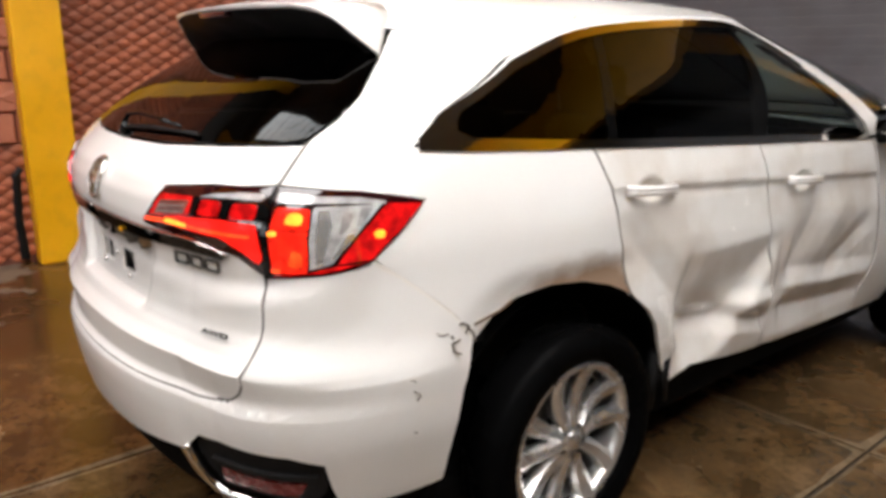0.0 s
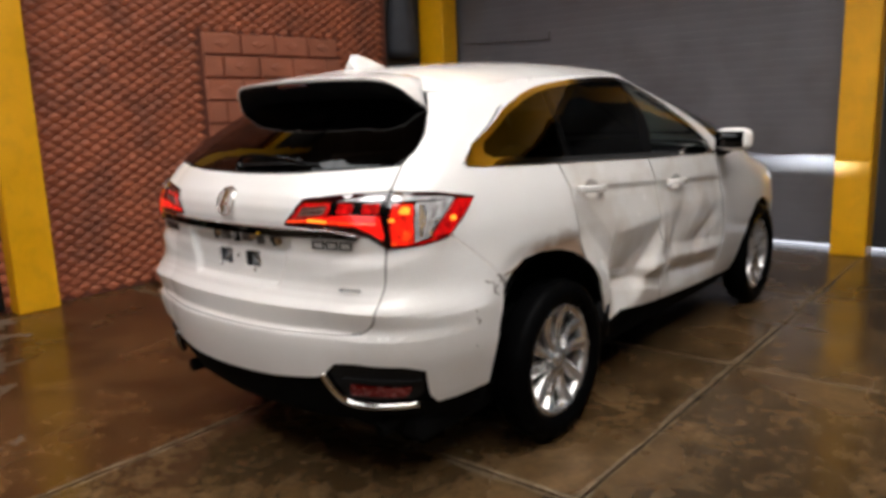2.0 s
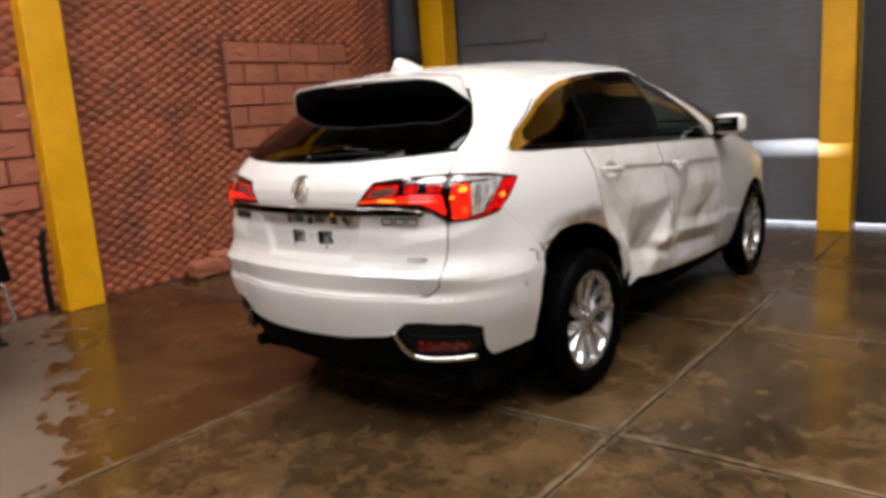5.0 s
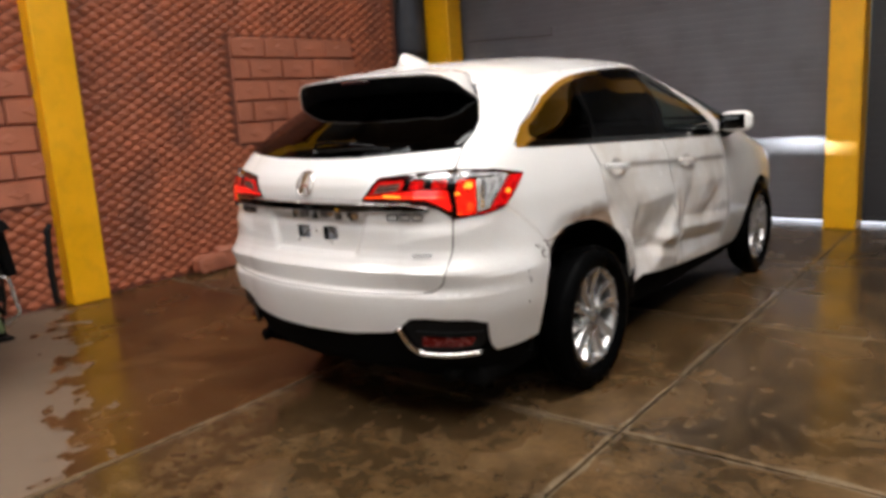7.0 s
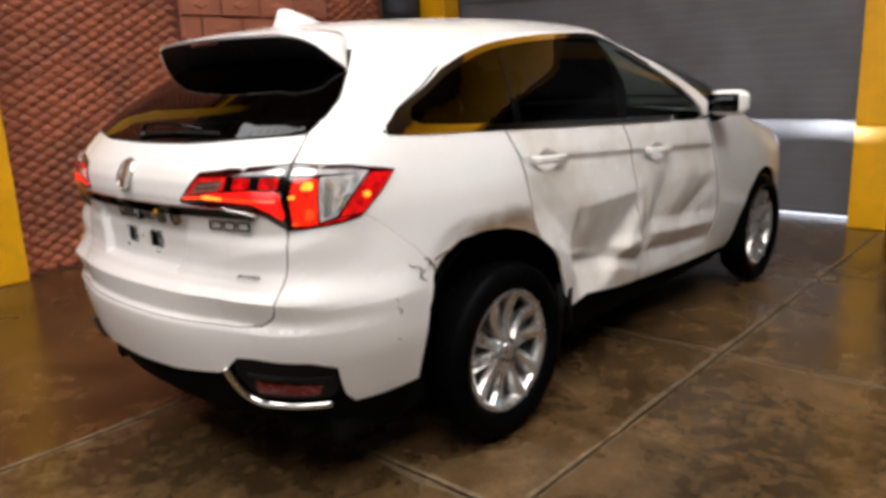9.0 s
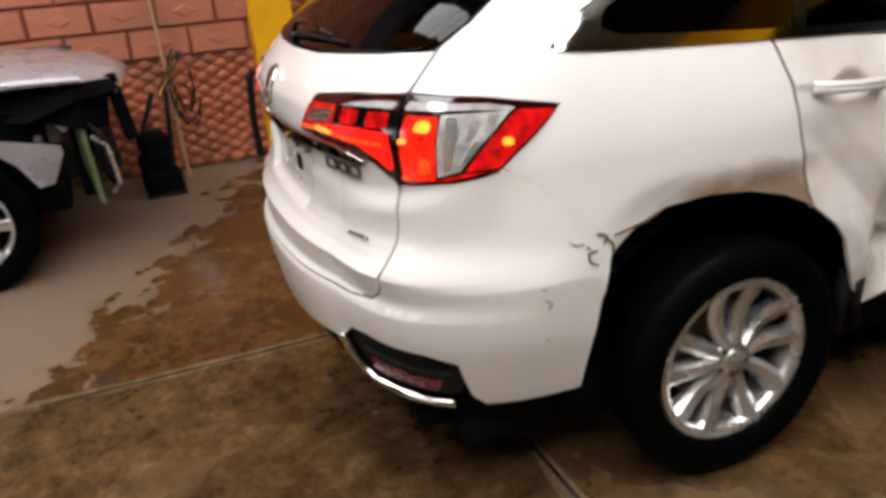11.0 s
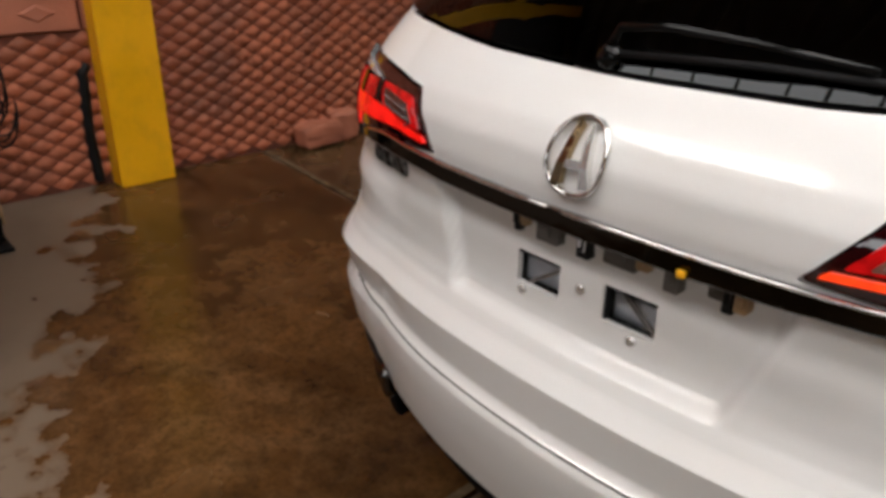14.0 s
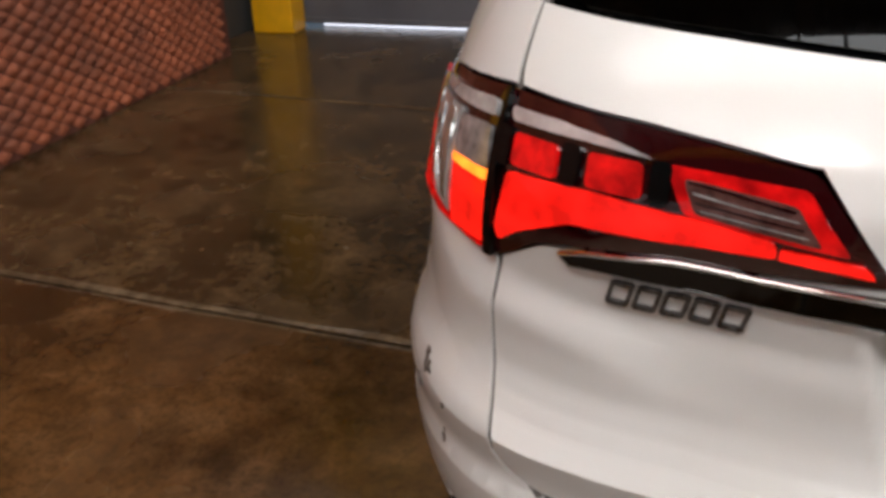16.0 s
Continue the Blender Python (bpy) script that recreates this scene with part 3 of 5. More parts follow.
# Tailgate with its number plate recess and two square openings.
HOLES = ((-0.134, -0.040, 0.848, 0.906), (0.047, 0.141, 0.848, 0.908))
gate = [(0.0, 0.647), (0.30, 0.647), (0.55, 0.65), (0.61, 0.654), (0.652, 0.664), (0.684, 0.684), (0.704, 0.711), (0.715, 0.76), (0.730, 0.84), (0.740, 0.93), (0.741, 0.958), (0.688, 0.992), (0.62, 1.007),
        (0.334, 1.026), (0.429, 1.126), (0.60, 1.143), (0.775, 1.151), (0.782, 1.165), (0.800, 1.228), (0.73, 1.225), (0.55, 1.216), (0.3, 1.204)]
gate = gate[1:]
tailgate = car_part("tailgate", skin_patch([(0.0, 0.647)] + gate + [(0.0, 1.200)] + flip(gate), 0.010, 0, 0.012, HOLES, (0.985, 0.735, 0.727, 0.743, 0.765, 0.786, 0.792, 0.798, 0.805), ((0.735, -1, 0.72),)), M["paint"])
for a, b, c, d in HOLES:
    y0 = float(skin((a + b) / 2, 0.88)[1])
    opening = car_part("plate_opening", box(a, b, y0 + 0.028, y0 + 0.033, c, d), M["foam"], "square opening showing pale grey foam", parent=tailgate)
    part("strut", moved(box(-0.0035, 0.0035, y0 + 0.010, y0 + 0.018, -0.046, 0.046), pose((a + b) / 2 + 0.012, 0, (c + d) / 2, 0, -50 if a > 0 else 55, 0)), M["seal"], opening)
    ring = [(a, c), (b, c), (b, d), (a, d)]
    car_part("opening_edge", joined(*[box(min(p[0], q[0]) - 0.002, max(p[0], q[0]) + 0.002, y0 + 0.004, y0 + 0.036, min(p[1], q[1]) - 0.002, max(p[1], q[1]) + 0.002) for p, q in zip(ring, ring[1:] + ring[:1])]), M["black"], parent=tailgate)
for a, b in ((-0.116, 0.838), (0.106, 0.836), (0.005, 0.884)):
    car_part("plate_bolt", moved(ring_of([(0.0, 0.0085), (0.004, 0.0085), (0.006, 0.006), (0.003, 0.003), (0.003, 0.0005)], 12), Matrix.Translation(Vector(skin(a, b) + normal(a, b) * 0.0)) @ pose(0, 0, 0, 0, 0, -90)), M["satin"], parent=tailgate)
car_part("rear_glass", skin_patch(HATCH_GLASS, 0.05, 0.003, 0.006), M["glass"], "dark privacy glass")

# Chrome bar across the tailgate, dark reflections in its colour, its clips beneath.
bar_low = [(s, 0.989) for s in np.linspace(0.0, 0.56, 15)] + [(0.61, 0.988), (0.645, 0.985)]
bar_top = [(0.66, 0.996), (0.63, 1.005), (0.58, 1.012)] + [(s, 1.018) for s in np.linspace(0.54, 0.0, 14)]
car_part("chrome_bar", skin_patch(flip(bar_low)[:-1] + bar_low + bar_top[:-1] + flip(bar_top), 0.03, 0.009, 0.02), M["bar_metal"], "chrome bar, its dark reflections put into the colour", parent=tailgate)
car_part("bar_edge", tube([skin(s, z) + normal(s, z) * 0.008 for s, z in flip(bar_top)[:0:-1][::-1] + bar_top[::-1]], 0.0030, 6), M["chrome"], "bright upper edge", parent=tailgate)
car_part("bar_edge", tube([skin(s, z) + normal(s, z) * 0.008 for s, z in flip(bar_low)[:-1] + bar_low], 0.0018, 6), M["dark_chrome"], parent=tailgate)
CLIPS = ((-0.128, 0.014, 0.034, "black"), (-0.110, 0.014, 0.020, "tan"), (-0.057, 0.044, 0.030, "seal"), (-0.040, 0.014, 0.018, "rust"), (0.010, 0.024, 0.034, "black"), (0.010, 0.012, 0.022, "foam"),
         (0.072, 0.056, 0.028, "seal"), (0.112, 0.022, 0.018, "tan"), (0.160, 0.024, 0.032, "seal"), (0.232, 0.050, 0.022, "rust"), (0.238, 0.016, 0.034, "black"), (0.256, 0.018, 0.026, "tan"))
for i, (s, w, hgt, mat) in enumerate(CLIPS):
    y, zt = float(skin(s, 0.96)[1]) - 0.004 * (i % 3), 0.980
    car_part("clip", joined(box(s - w / 2, s + w / 2, y - 0.010, y + 0.012, zt - hgt, zt, 0.002, 1), box(s - w / 3, s + w / 5, y - 0.016, y - 0.009, zt - hgt * 0.6, zt, 0.002, 1)), M[mat], parent=tailgate, smooth=False)
p = skin(0.193, 0.996) + normal(0.193, 0.996) * 0.014
car_part("yellow_plug", box(p[0] - 0.007, p[0] + 0.006, p[1] - 0.002, p[1] + 0.006, 0.988, 1.000, 0.003), M["yellow"], "yellow plastic plug", parent=tailgate)

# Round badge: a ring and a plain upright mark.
SQ = lambda a: 1 + 0.035 * math.sin(2 * a) ** 2
def badge_ring():
    b = bmesh.new()
    n, m = 40, 8
    vs = []
    for i in range(n):
        a = i * math.tau / n
        row = []
        for j in range(m):
            c = j * math.tau / m
            rx, rz = (0.0520 + 0.0040 * math.cos(c)) * SQ(a), (0.0500 + 0.0040 * math.cos(c)) * SQ(a)
            s, z = rx * math.sin(a), 1.096 + rz * math.cos(a)
            row.append(b.verts.new(skin(s, z) + normal(s, z) * (0.008 + 0.006 * math.sin(c))))
        vs.append(row)
    for i in range(n):
        for j in range(m):
            b.faces.new((vs[i][j], vs[(i + 1) % n][j], vs[(i + 1) % n][(j + 1) % m], vs[i][(j + 1) % m]))
    return b


badge = car_part("badge", badge_ring(), M["chrome"], "round chrome badge", parent=tailgate)
# Both legs are chrome; the left one's warm reflection is in its colour.
for sx in (-1, 1):
    leg = [(sx * 0.008, 1.139), (sx * 0.016, 1.139), (sx * 0.036, 1.058), (sx * 0.018, 1.058)]
    car_part("badge_mark", skin_patch(leg, 0.03, 0.013, 0.012), M["satin"] if sx > 0 else M["warm_reflection"], parent=badge, smooth=False)
car_part("badge_mark", skin_patch([(-0.014, 1.093), (0.014, 1.093), (0.018, 1.083), (-0.018, 1.083)], 0.03, 0.012, 0.01), M["satin"], parent=badge, smooth=False)

# Plain blocks where the maker's and model's names stand, and the drive badge.
def name_block(s0, s1, z0, z1, lean, width):
    """A plain slanted frame standing for one character of a name."""
    c = [(s0, z0), (s1, z0), (s1 + lean, z1), (s0 + lean, z1)]
    return joined(*[skin_patch(strip([u, v], width), 0.03, 0.006, 0.006) for u, v in zip(c, c[1:] + c[:1])])


for i in range(5):
    car_part("badge_block", name_block(-0.596 + i * 0.030, -0.574 + i * 0.030, 0.949, 0.975, 0.003, 0.0048), M["badge_metal"], parent=tailgate, smooth=False)
for i in range(3):
    car_part("badge_block", name_block(0.450 + i * 0.060, 0.496 + i * 0.060, 0.950, 0.975, 0.006, 0.0048), M["badge_metal"], parent=tailgate, smooth=False)
txt = bpy.data.curves.new("drive_badge", "FONT")
txt.offset = 0.0003
txt.body, txt.size, txt.extrude, txt.align_x = "AWD", 0.016, 0.0015, "CENTER"
txt_ob = new("drive_badge", txt)
txt_ob.data.materials.append(M["dark_chrome"])
p, nn = skin(0.607, 0.802), normal(0.607, 0.802)
ex = np.cross((0, 0, 1), nn)
ex /= np.linalg.norm(ex)
ez = np.cross(nn, ex)
txt_ob.matrix_world = Matrix((( *(ex * 2.25).tolist(),), (*ez.tolist(),), (*nn.tolist(),))).transposed().to_4x4()
txt_ob.matrix_world = Matrix.Translation(Vector(p + nn * 0.010)) @ txt_ob.matrix_world
dg = bpy.context.evaluated_depsgraph_get()
text_mesh = bpy.data.meshes.new_from_object(txt_ob.evaluated_get(dg))
text_mesh.transform(txt_ob.matrix_world)
bpy.data.objects.remove(txt_ob)
part("drive_badge", text_mesh, M["badge_metal"], tailgate, "chrome AWD lettering")

# Tail lamps: housing, then the lenses.
for sg in (1, -1):
    fl = (lambda q: q) if sg > 0 else flip
    lamp = car_part("tail_lamp", skin_patch(fl(rounded(TAIL, 0.012, 3)), 0.03, 0.004, 0.03), M["maroon"], "dark red tail lamp housing")

    def lens(name, poly, mat, off=0.009, label="", r=0.006):
        car_part(name, skin_patch(fl(rounded(poly, r, 2)), 0.03, off, 0.008), mat, label, parent=lamp)

    right = sg > 0
    lens("light_bar", [(0.445, 1.043), (0.655, 1.036), (0.712, 1.008), (0.742, 0.984), (0.752, 1.000), (0.749, 1.069), (0.64, 1.073), (0.54, 1.066), (0.452, 1.058)], M["glow"], 0.009, "glowing red light bar")
    lens("light_line", [(0.360, 1.040), (0.445, 1.043), (0.445, 1.052), (0.372, 1.049)], M["ember"] if right else M["glow"], 0.010, "thin lit edge", r=0.002)
    if right:
        lens("lit_edge", [(0.452, 1.048), (0.47, 1.044), (0.545, 1.043), (0.545, 1.050), (0.47, 1.056)], M["amber"], 0.0125, "amber lit edge", r=0.003)
        lens("lit_edge", [(0.545, 1.043), (0.735, 1.040), (0.735, 1.045), (0.545, 1.050)], M["ember"], 0.0120, "orange lit edge", r=0.001)
    lens("red_panel", [(0.384, 1.055), (0.445, 1.059), (0.540, 1.068), (0.572, 1.110), (0.436, 1.106)], M["red"], 0.0088)
    lens("reverse_lens", [(0.410, 1.060), (0.530, 1.071), (0.551, 1.100), (0.440, 1.092)], M["rosy"] if right else M["dim_lens"], 0.0105, "reversing lens with reflector lines")
    for k in range(4):
        zk = 1.067 + 0.007 * k
        lens("reflector_line", [(0.424 + 0.006 * k, zk), (0.526 + 0.006 * k, zk + 0.008), (0.527 + 0.006 * k, zk + 0.0095), (0.425 + 0.006 * k, zk + 0.0015)], M["maroon"] if k % 2 else M["smoky"], 0.0118, r=0.0004)
    for a in (0.586, 0.684):
        lens("red_lens", [(a, 1.076), (a + 0.062, 1.077), (a + 0.068, 1.108), (a + 0.008, 1.107)], M["red"], 0.010)
    for a in (0.558, 0.657, 0.750):
        lens("divider", [(a, 1.073), (a + 0.020, 1.074), (a + 0.028, 1.112), (a + 0.006, 1.111)], M["gloss_black"], 0.012)
    lens("clear_strip", [(0.582, 1.111), (0.66, 1.116), (0.762, 1.117), (0.768, 1.130), (0.70, 1.129), (0.63, 1.122)], M["clear"], 0.011, "clear upper strip")
    lens("clear_strip", [(0.790, 1.114), (0.95, 1.109), (1.028, 1.103), (1.035, 1.109), (0.97, 1.121), (0.798, 1.131)], M["clear"], 0.011, "clear upper strip")
    lens("red_lens", [(0.769, 0.968), (0.846, 0.966), (0.860, 1.046), (0.779, 1.048)], M["hot"] if right else M["glow"], 0.009)
    lens("red_lens", [(0.781, 1.059), (0.864, 1.057), (0.869, 1.100), (0.797, 1.105)], M["hot"] if right else M["smoky"], 0.009, "orange lens" if right else "smoky clear lens")
    lens("amber_lens", [(0.778, 1.047), (0.862, 1.046), (0.863, 1.056), (0.781, 1.058)], M["amber"] if not right else M["hot"], 0.011, "amber strip")
    if right:
        lens("lit_spot", [(0.776, 1.046), (0.796, 1.046), (0.798, 1.057), (0.779, 1.058)], M["amber"], 0.0122, r=0.005)
        lens("lit_spot", [(0.768, 0.969), (0.788, 0.968), (0.789, 0.978), (0.769, 0.979)], M["ember"], 0.0122, r=0.004)
        lens("lit_spot", [(0.812, 1.072), (0.850, 1.068), (0.856, 1.092), (0.824, 1.094)], M["amber"], 0.0112, r=0.010)
        lens("lit_spot", [(0.805, 0.984), (0.838, 0.978), (0.842, 1.010), (0.824, 1.020)], M["ember"], 0.0112, r=0.010)
        lens("lit_spot", [(1.004, 1.034), (1.028, 1.034), (1.028, 1.051), (1.004, 1.051)], M["amber"], 0.012, r=0.008)
    lens("clear_lens", [(0.851, 0.973), (0.902, 0.985), (1.026, 1.104), (0.876, 1.104)], M["clear"], 0.010, "large clear lens")
    lens("reflector_facet", [(0.866, 0.984), (0.884, 0.990), (0.915, 1.066), (0.908, 1.098), (0.888, 1.098)], M["satin"], 0.0115, r=0.004)
    lens("reflector_facet", [(0.926, 1.044), (0.944, 1.052), (0.962, 1.088), (0.938, 1.092)], M["smoky"], 0.0116, r=0.008)
    lens("reflector_facet", [(0.898, 0.992), (0.914, 0.998), (0.962, 1.046), (0.946, 1.048)], M["satin"], 0.0120, r=0.003)
    lens("reflector_facet", [(0.966, 1.062), (0.980, 1.066), (1.004, 1.096), (0.978, 1.099)], M["smoky"], 0.0116, r=0.005)
    lens("red_lens", [(0.912, 0.984), (0.985, 0.990), (1.06, 1.042), (1.130, 1.098), (1.038, 1.105)], M["red"], 0.009)
    lens("red_rim", [(0.772, 0.961), (0.88, 0.966), (0.965, 0.983), (0.91, 0.980), (0.845, 0.965)], M["red"], 0.0095, r=0.002)
    car_part("lamp_gap", skin_patch(fl([(0.750, 0.958), (0.764, 0.957), (0.774, 1.04), (0.786, 1.145), (0.780, 1.145), (0.760, 1.04)]), 0.03, 0.0125, 0.012), M["gloss_black"], parent=lamp)

# Rear bumper, its lower lip and the fog light surrounds.
bump_r = [(0.750, 0.950), (0.765, 0.951), (0.80, 0.953), (0.88, 0.959), (0.985, 0.977), (1.09, 0.905), (1.19, 0.835), (1.287, 0.750), (1.262, 0.60), (1.232, 0.48), (1.205, 0.378),
          (1.05, 0.372), (0.92, 0.368), (0.89, 0.40), (0.875, 0.51), (0.80, 0.535), (0.62, 0.545), (0.545, 0.54), (0.50, 0.50), (0.46, 0.475), (0.25, 0.455)]
bump_l = flip(bump_r)
gate_low = [(0.746, 0.93), (0.736, 0.84), (0.721, 0.758), (0.710, 0.708), (0.689, 0.68), (0.656, 0.66), (0.61, 0.65), (0.55, 0.646), (0.30, 0.643)]
bumper = car_part("rear_bumper", skin_patch([(0.0, 0.450)] + bump_r[::-1] + gate_low + [(0.0, 0.6435)] + flip(gate_low) + bump_l[::-1], 0.026, 0.0, 0.015, (), (0.634, 0.625, 0.709, 0.701, 0.717, 0.728), ((0.709, 0.86, 1.16),)), M["paint"], "white bumper, scuffed at its corners")
lip = [(0.25, 0.452), (0.46, 0.472), (0.53, 0.44), (0.55, 0.36), (0.87, 0.360), (1.21, 0.372), (1.20, 0.29), (0.9, 0.28), (0.5, 0.29)]
# The lip's plastic is coloured near black to carry the shadow under the bumper.
car_part("lower_lip", skin_patch([(0.0, 0.447)] + lip + [(0.0, 0.30)] + flip(lip), 0.05, -0.02, 0.02), M["shell"], "black plastic lower lip")
for sg in (1, -1):
    fl = (lambda q: q) if sg > 0 else flip
    cav = rounded([(0.505, 0.495), (0.55, 0.536), (0.62, 0.540), (0.80, 0.530), (0.868, 0.508), (0.875, 0.42), (0.84, 0.385), (0.57, 0.38)], 0.02, 3)
    fog = car_part("fog_surround", skin_patch(fl(cav), 0.03, -0.012, 0.03), M["black"], "black fog light recess")
    car_part("reflector", skin_patch(fl(rounded([(0.585, 0.405), (0.80, 0.405), (0.83, 0.445), (0.59, 0.455)], 0.01, 2)), 0.03, -0.006, 0.02), M["red_reflector"], "dark red reflector", parent=fog)
    car_part("fog_bar", skin_patch(fl(rounded([(0.56, 0.468), (0.85, 0.458), (0.86, 0.472), (0.57, 0.482)], 0.004, 2)), 0.03, 0.0, 0.02), M["black"], parent=fog)
    trim = curve_through([(0.49, 0.497), (0.508, 0.465), (0.545, 0.405), (0.60, 0.378), (0.72, 0.374), (0.84, 0.377)], 5)
    # Same chrome on both sides; the left trim's shade is put into its colour.
    car_part("chrome_trim", tube([skin(sg * a, b) + normal(sg * a, b) * 0.006 for a, b in trim], 0.015, 10, 0.8), M["chrome"] if sg > 0 else M["dark_chrome"], "chrome trim", parent=fog)
    car_part("exhaust_tip", tube([(sg * 0.62, -0.60, 0.275), (sg * 0.62, -0.83, 0.27)], 0.032, 14), M["shell"])

# Dark seals in the gaps between panels.
for line in ([(0.0, 0.645), (0.30, 0.645), (0.55, 0.648), (0.61, 0.652), (0.654, 0.662), (0.687, 0.682), (0.707, 0.709), (0.718, 0.759), (0.733, 0.84), (0.742, 0.93), (0.746, 0.956)], [(0.779, 1.149), (0.787, 1.166), (0.806, 1.236)],
             [(0.985, 0.981), (1.09, 0.909), (1.19, 0.839), (1.29, 0.752)], [(1.747, 1.197), (1.795, 1.07), (1.830, 0.92), (1.855, 0.80), (1.880, 0.759)],
             [(2.611, 1.152), (2.645, 1.0), (2.665, 0.80), (2.705, 0.55), (2.727, 0.378)], [(3.525, 1.108), (3.565, 0.95), (3.605, 0.60), (3.555, 0.332)]):
    both("panel_gap", strip(curve_through(line, 3), 0.018), M["dusty"] if line[-1] == (1.29, 0.752) else M["seal"], car, h=0.04, off=-0.0015 if line[-1] == (1.29, 0.752) else -0.004, thick=0.004)

# Quarter panels.
quarter = [(0.992, 0.990), (1.066, 1.035), (1.148, 1.107), (0.97, 1.136), (0.80, 1.151), (0.788, 1.151), (0.792, 1.165), (0.812, 1.238), (0.855, 1.28), (0.882, 1.33), (0.874, 1.41), (0.858, 1.455), (0.838, 1.487), (0.95, 1.489), (1.30, 1.500), (1.70, 1.528), (1.93, 1.545), (1.90, 1.505),
           (1.55, 1.415), (1.195, 1.288), (1.10, 1.219), (1.30, 1.208), (1.742, 1.193), (1.79, 1.07), (1.825, 0.92), (1.85, 0.80), (1.874, 0.763)]
quarter += [p for p in reversed(ARCH) if p[0] < 1.85 and p[0] > 1.2]
quarter += [(1.19, 0.843), (1.09, 0.913)]
car_part("quarter_panel", skin_patch(quarter, 0.03), M["dirty"], "white quarter panel, dirty and bent over the wheel")
car_part("quarter_panel", skin_patch(flip(quarter), 0.05), M["paint"])

# Doors.
rdoor = [(1.752, 1.193), (1.80, 1.07), (1.835, 0.92), (1.860, 0.80), (1.884, 0.757), (1.955, 0.695), (2.00, 0.640), (2.03, 0.560), (2.07, 0.48), (2.116, 0.406), (2.25, 0.435), (2.5, 0.40), (2.722, 0.377),
         (2.70, 0.55), (2.66, 0.80), (2.64, 1.00), (2.606, 1.150), (2.2, 1.170)]
fdoor = [(2.615, 1.150), (2.65, 1.00), (2.67, 0.80), (2.71, 0.55), (2.732, 0.377), (3.2, 0.345), (3.55, 0.330), (3.60, 0.60), (3.56, 0.95), (3.52, 1.106)]
for poly, nm in ((rdoor, "rear_door"), (fdoor, "front_door")):
    car_part(nm, skin_patch(poly, 0.011), M["door_paint"], "white " + nm.replace("_", " ") + ", dented and creased")
    car_part(nm, skin_patch(flip(poly), 0.06), M["paint"])
rail = SIDE_WIN[1:36]
head = [(s + (0.02 if z < 1.3 and s > 3 else 0), z + 0.012) for s, z in rail] + [(3.51, 1.118), (3.62, 1.118), (3.68, 1.25), (3.66, 1.40), (3.50, 1.50), (3.20, 1.570), (2.7, 1.570), (2.3, 1.563), (1.95, 1.545)]
both("door_frame", head, M["paint"], car, h=0.05)

# Side glass, pillars and bright window mouldings.
def cut(poly, s_lo_bot, s_lo_top, s_hi_bot, s_hi_top):
    """The part of the side window between two leaning lines."""
    out = []
    b = bmesh.new()
    b.faces.new([b.verts.new((s, z, 0)) for s, z in poly])
    b.normal_update()
    for sb, st, inner in ((s_lo_bot, s_lo_top, True), (s_hi_bot, s_hi_top, False)):
        d = Vector((st - sb, 0.36, 0))
        no = Vector((d.y, -d.x, 0)).normalized()
        bmesh.ops.bisect_plane(b, geom=b.verts[:] + b.edges[:] + b.faces[:], plane_co=(sb, 1.16, 0), plane_no=no, clear_inner=inner, clear_outer=not inner)
    f = max(b.faces, key=lambda q: q.calc_area())
    out = [(v.co.x, v.co.y) for v in f.verts]
    b.free()
    return out


both("quarter_glass", cut(SIDE_WIN, 0.5, 0.5, 1.80, 1.98), M["glass"], car, "dark privacy glass", h=0.06, off=0.0, thick=0.005)
both("rear_door_glass", cut(SIDE_WIN, 1.84, 2.02, 2.57, 2.75), M["glass"], car, "dark privacy glass", h=0.06, off=0.0, thick=0.005)
both("front_door_glass", cut(SIDE_WIN, 2.67, 2.85, 3.9, 3.9), M["tint"], car, "tinted glass", h=0.06, off=0.0, thick=0.005)
both("door_pillar", cut(SIDE_WIN, 1.80, 1.98, 1.84, 2.02), M["gloss_black"], car, h=0.06, off=0.001)
both("door_pillar", cut(SIDE_WIN, 2.57, 2.75, 2.67, 2.85), M["gloss_black"], car, h=0.06, off=0.001)
for sg in (1, -1):
    for line in (SIDE_WIN[:31], [(1.12, 1.222), (1.30, 1.212), (1.75, 1.197), (2.61, 1.155), (3.48, 1.116)]):
        band = strip(line, 0.024)
        car_part("window_moulding", skin_patch(band if sg > 0 else flip(band), 0.05, 0.005, 0.008), M["chrome"], "bright window moulding")
both("corner_plate", [(1.125, 1.226), (1.20, 1.270), (1.31, 1.308), (1.275, 1.270), (1.272, 1.248), (1.33, 1.230), (1.75, 1.209), (1.75, 1.199), (1.30, 1.215)], M["chrome"], car, "bright corner plate", h=0.05, off=0.004, thick=0.006)

# Front wings, bonnet and nose in one painted front end; black sills.
SF = [s_of_y(y) for y in (2.26, 2.32, 2.42, 2.55, 2.685, 2.82, 2.95, 3.05, 3.11)]
AZ = [0.36, 0.50, 0.63, 0.72, 0.745, 0.72, 0.63, 0.50, 0.36]
wing = [(3.53, 1.105), (3.57, 0.95), (3.61, 0.60), (3.56, 0.330), (SF[0] - 0.02, 0.32)] + list(zip(SF, AZ)) + [(SF[-1], 0.26), (S_MAX - 0.003, 0.26), (S_MAX - 0.003, 1.06), (4.6, 1.085), (4.0, 1.11), (3.7, 1.125)]
NOSE = [s for s in np.linspace(S_MAX - 1.2, S_MAX, 400) if 0.42 < skin(s, 0.74)[0] < 0.68]
NOSE_A, NOSE_C, NOSE_B = float(NOSE[0]), float(NOSE[-1]), (0.655, 0.815)
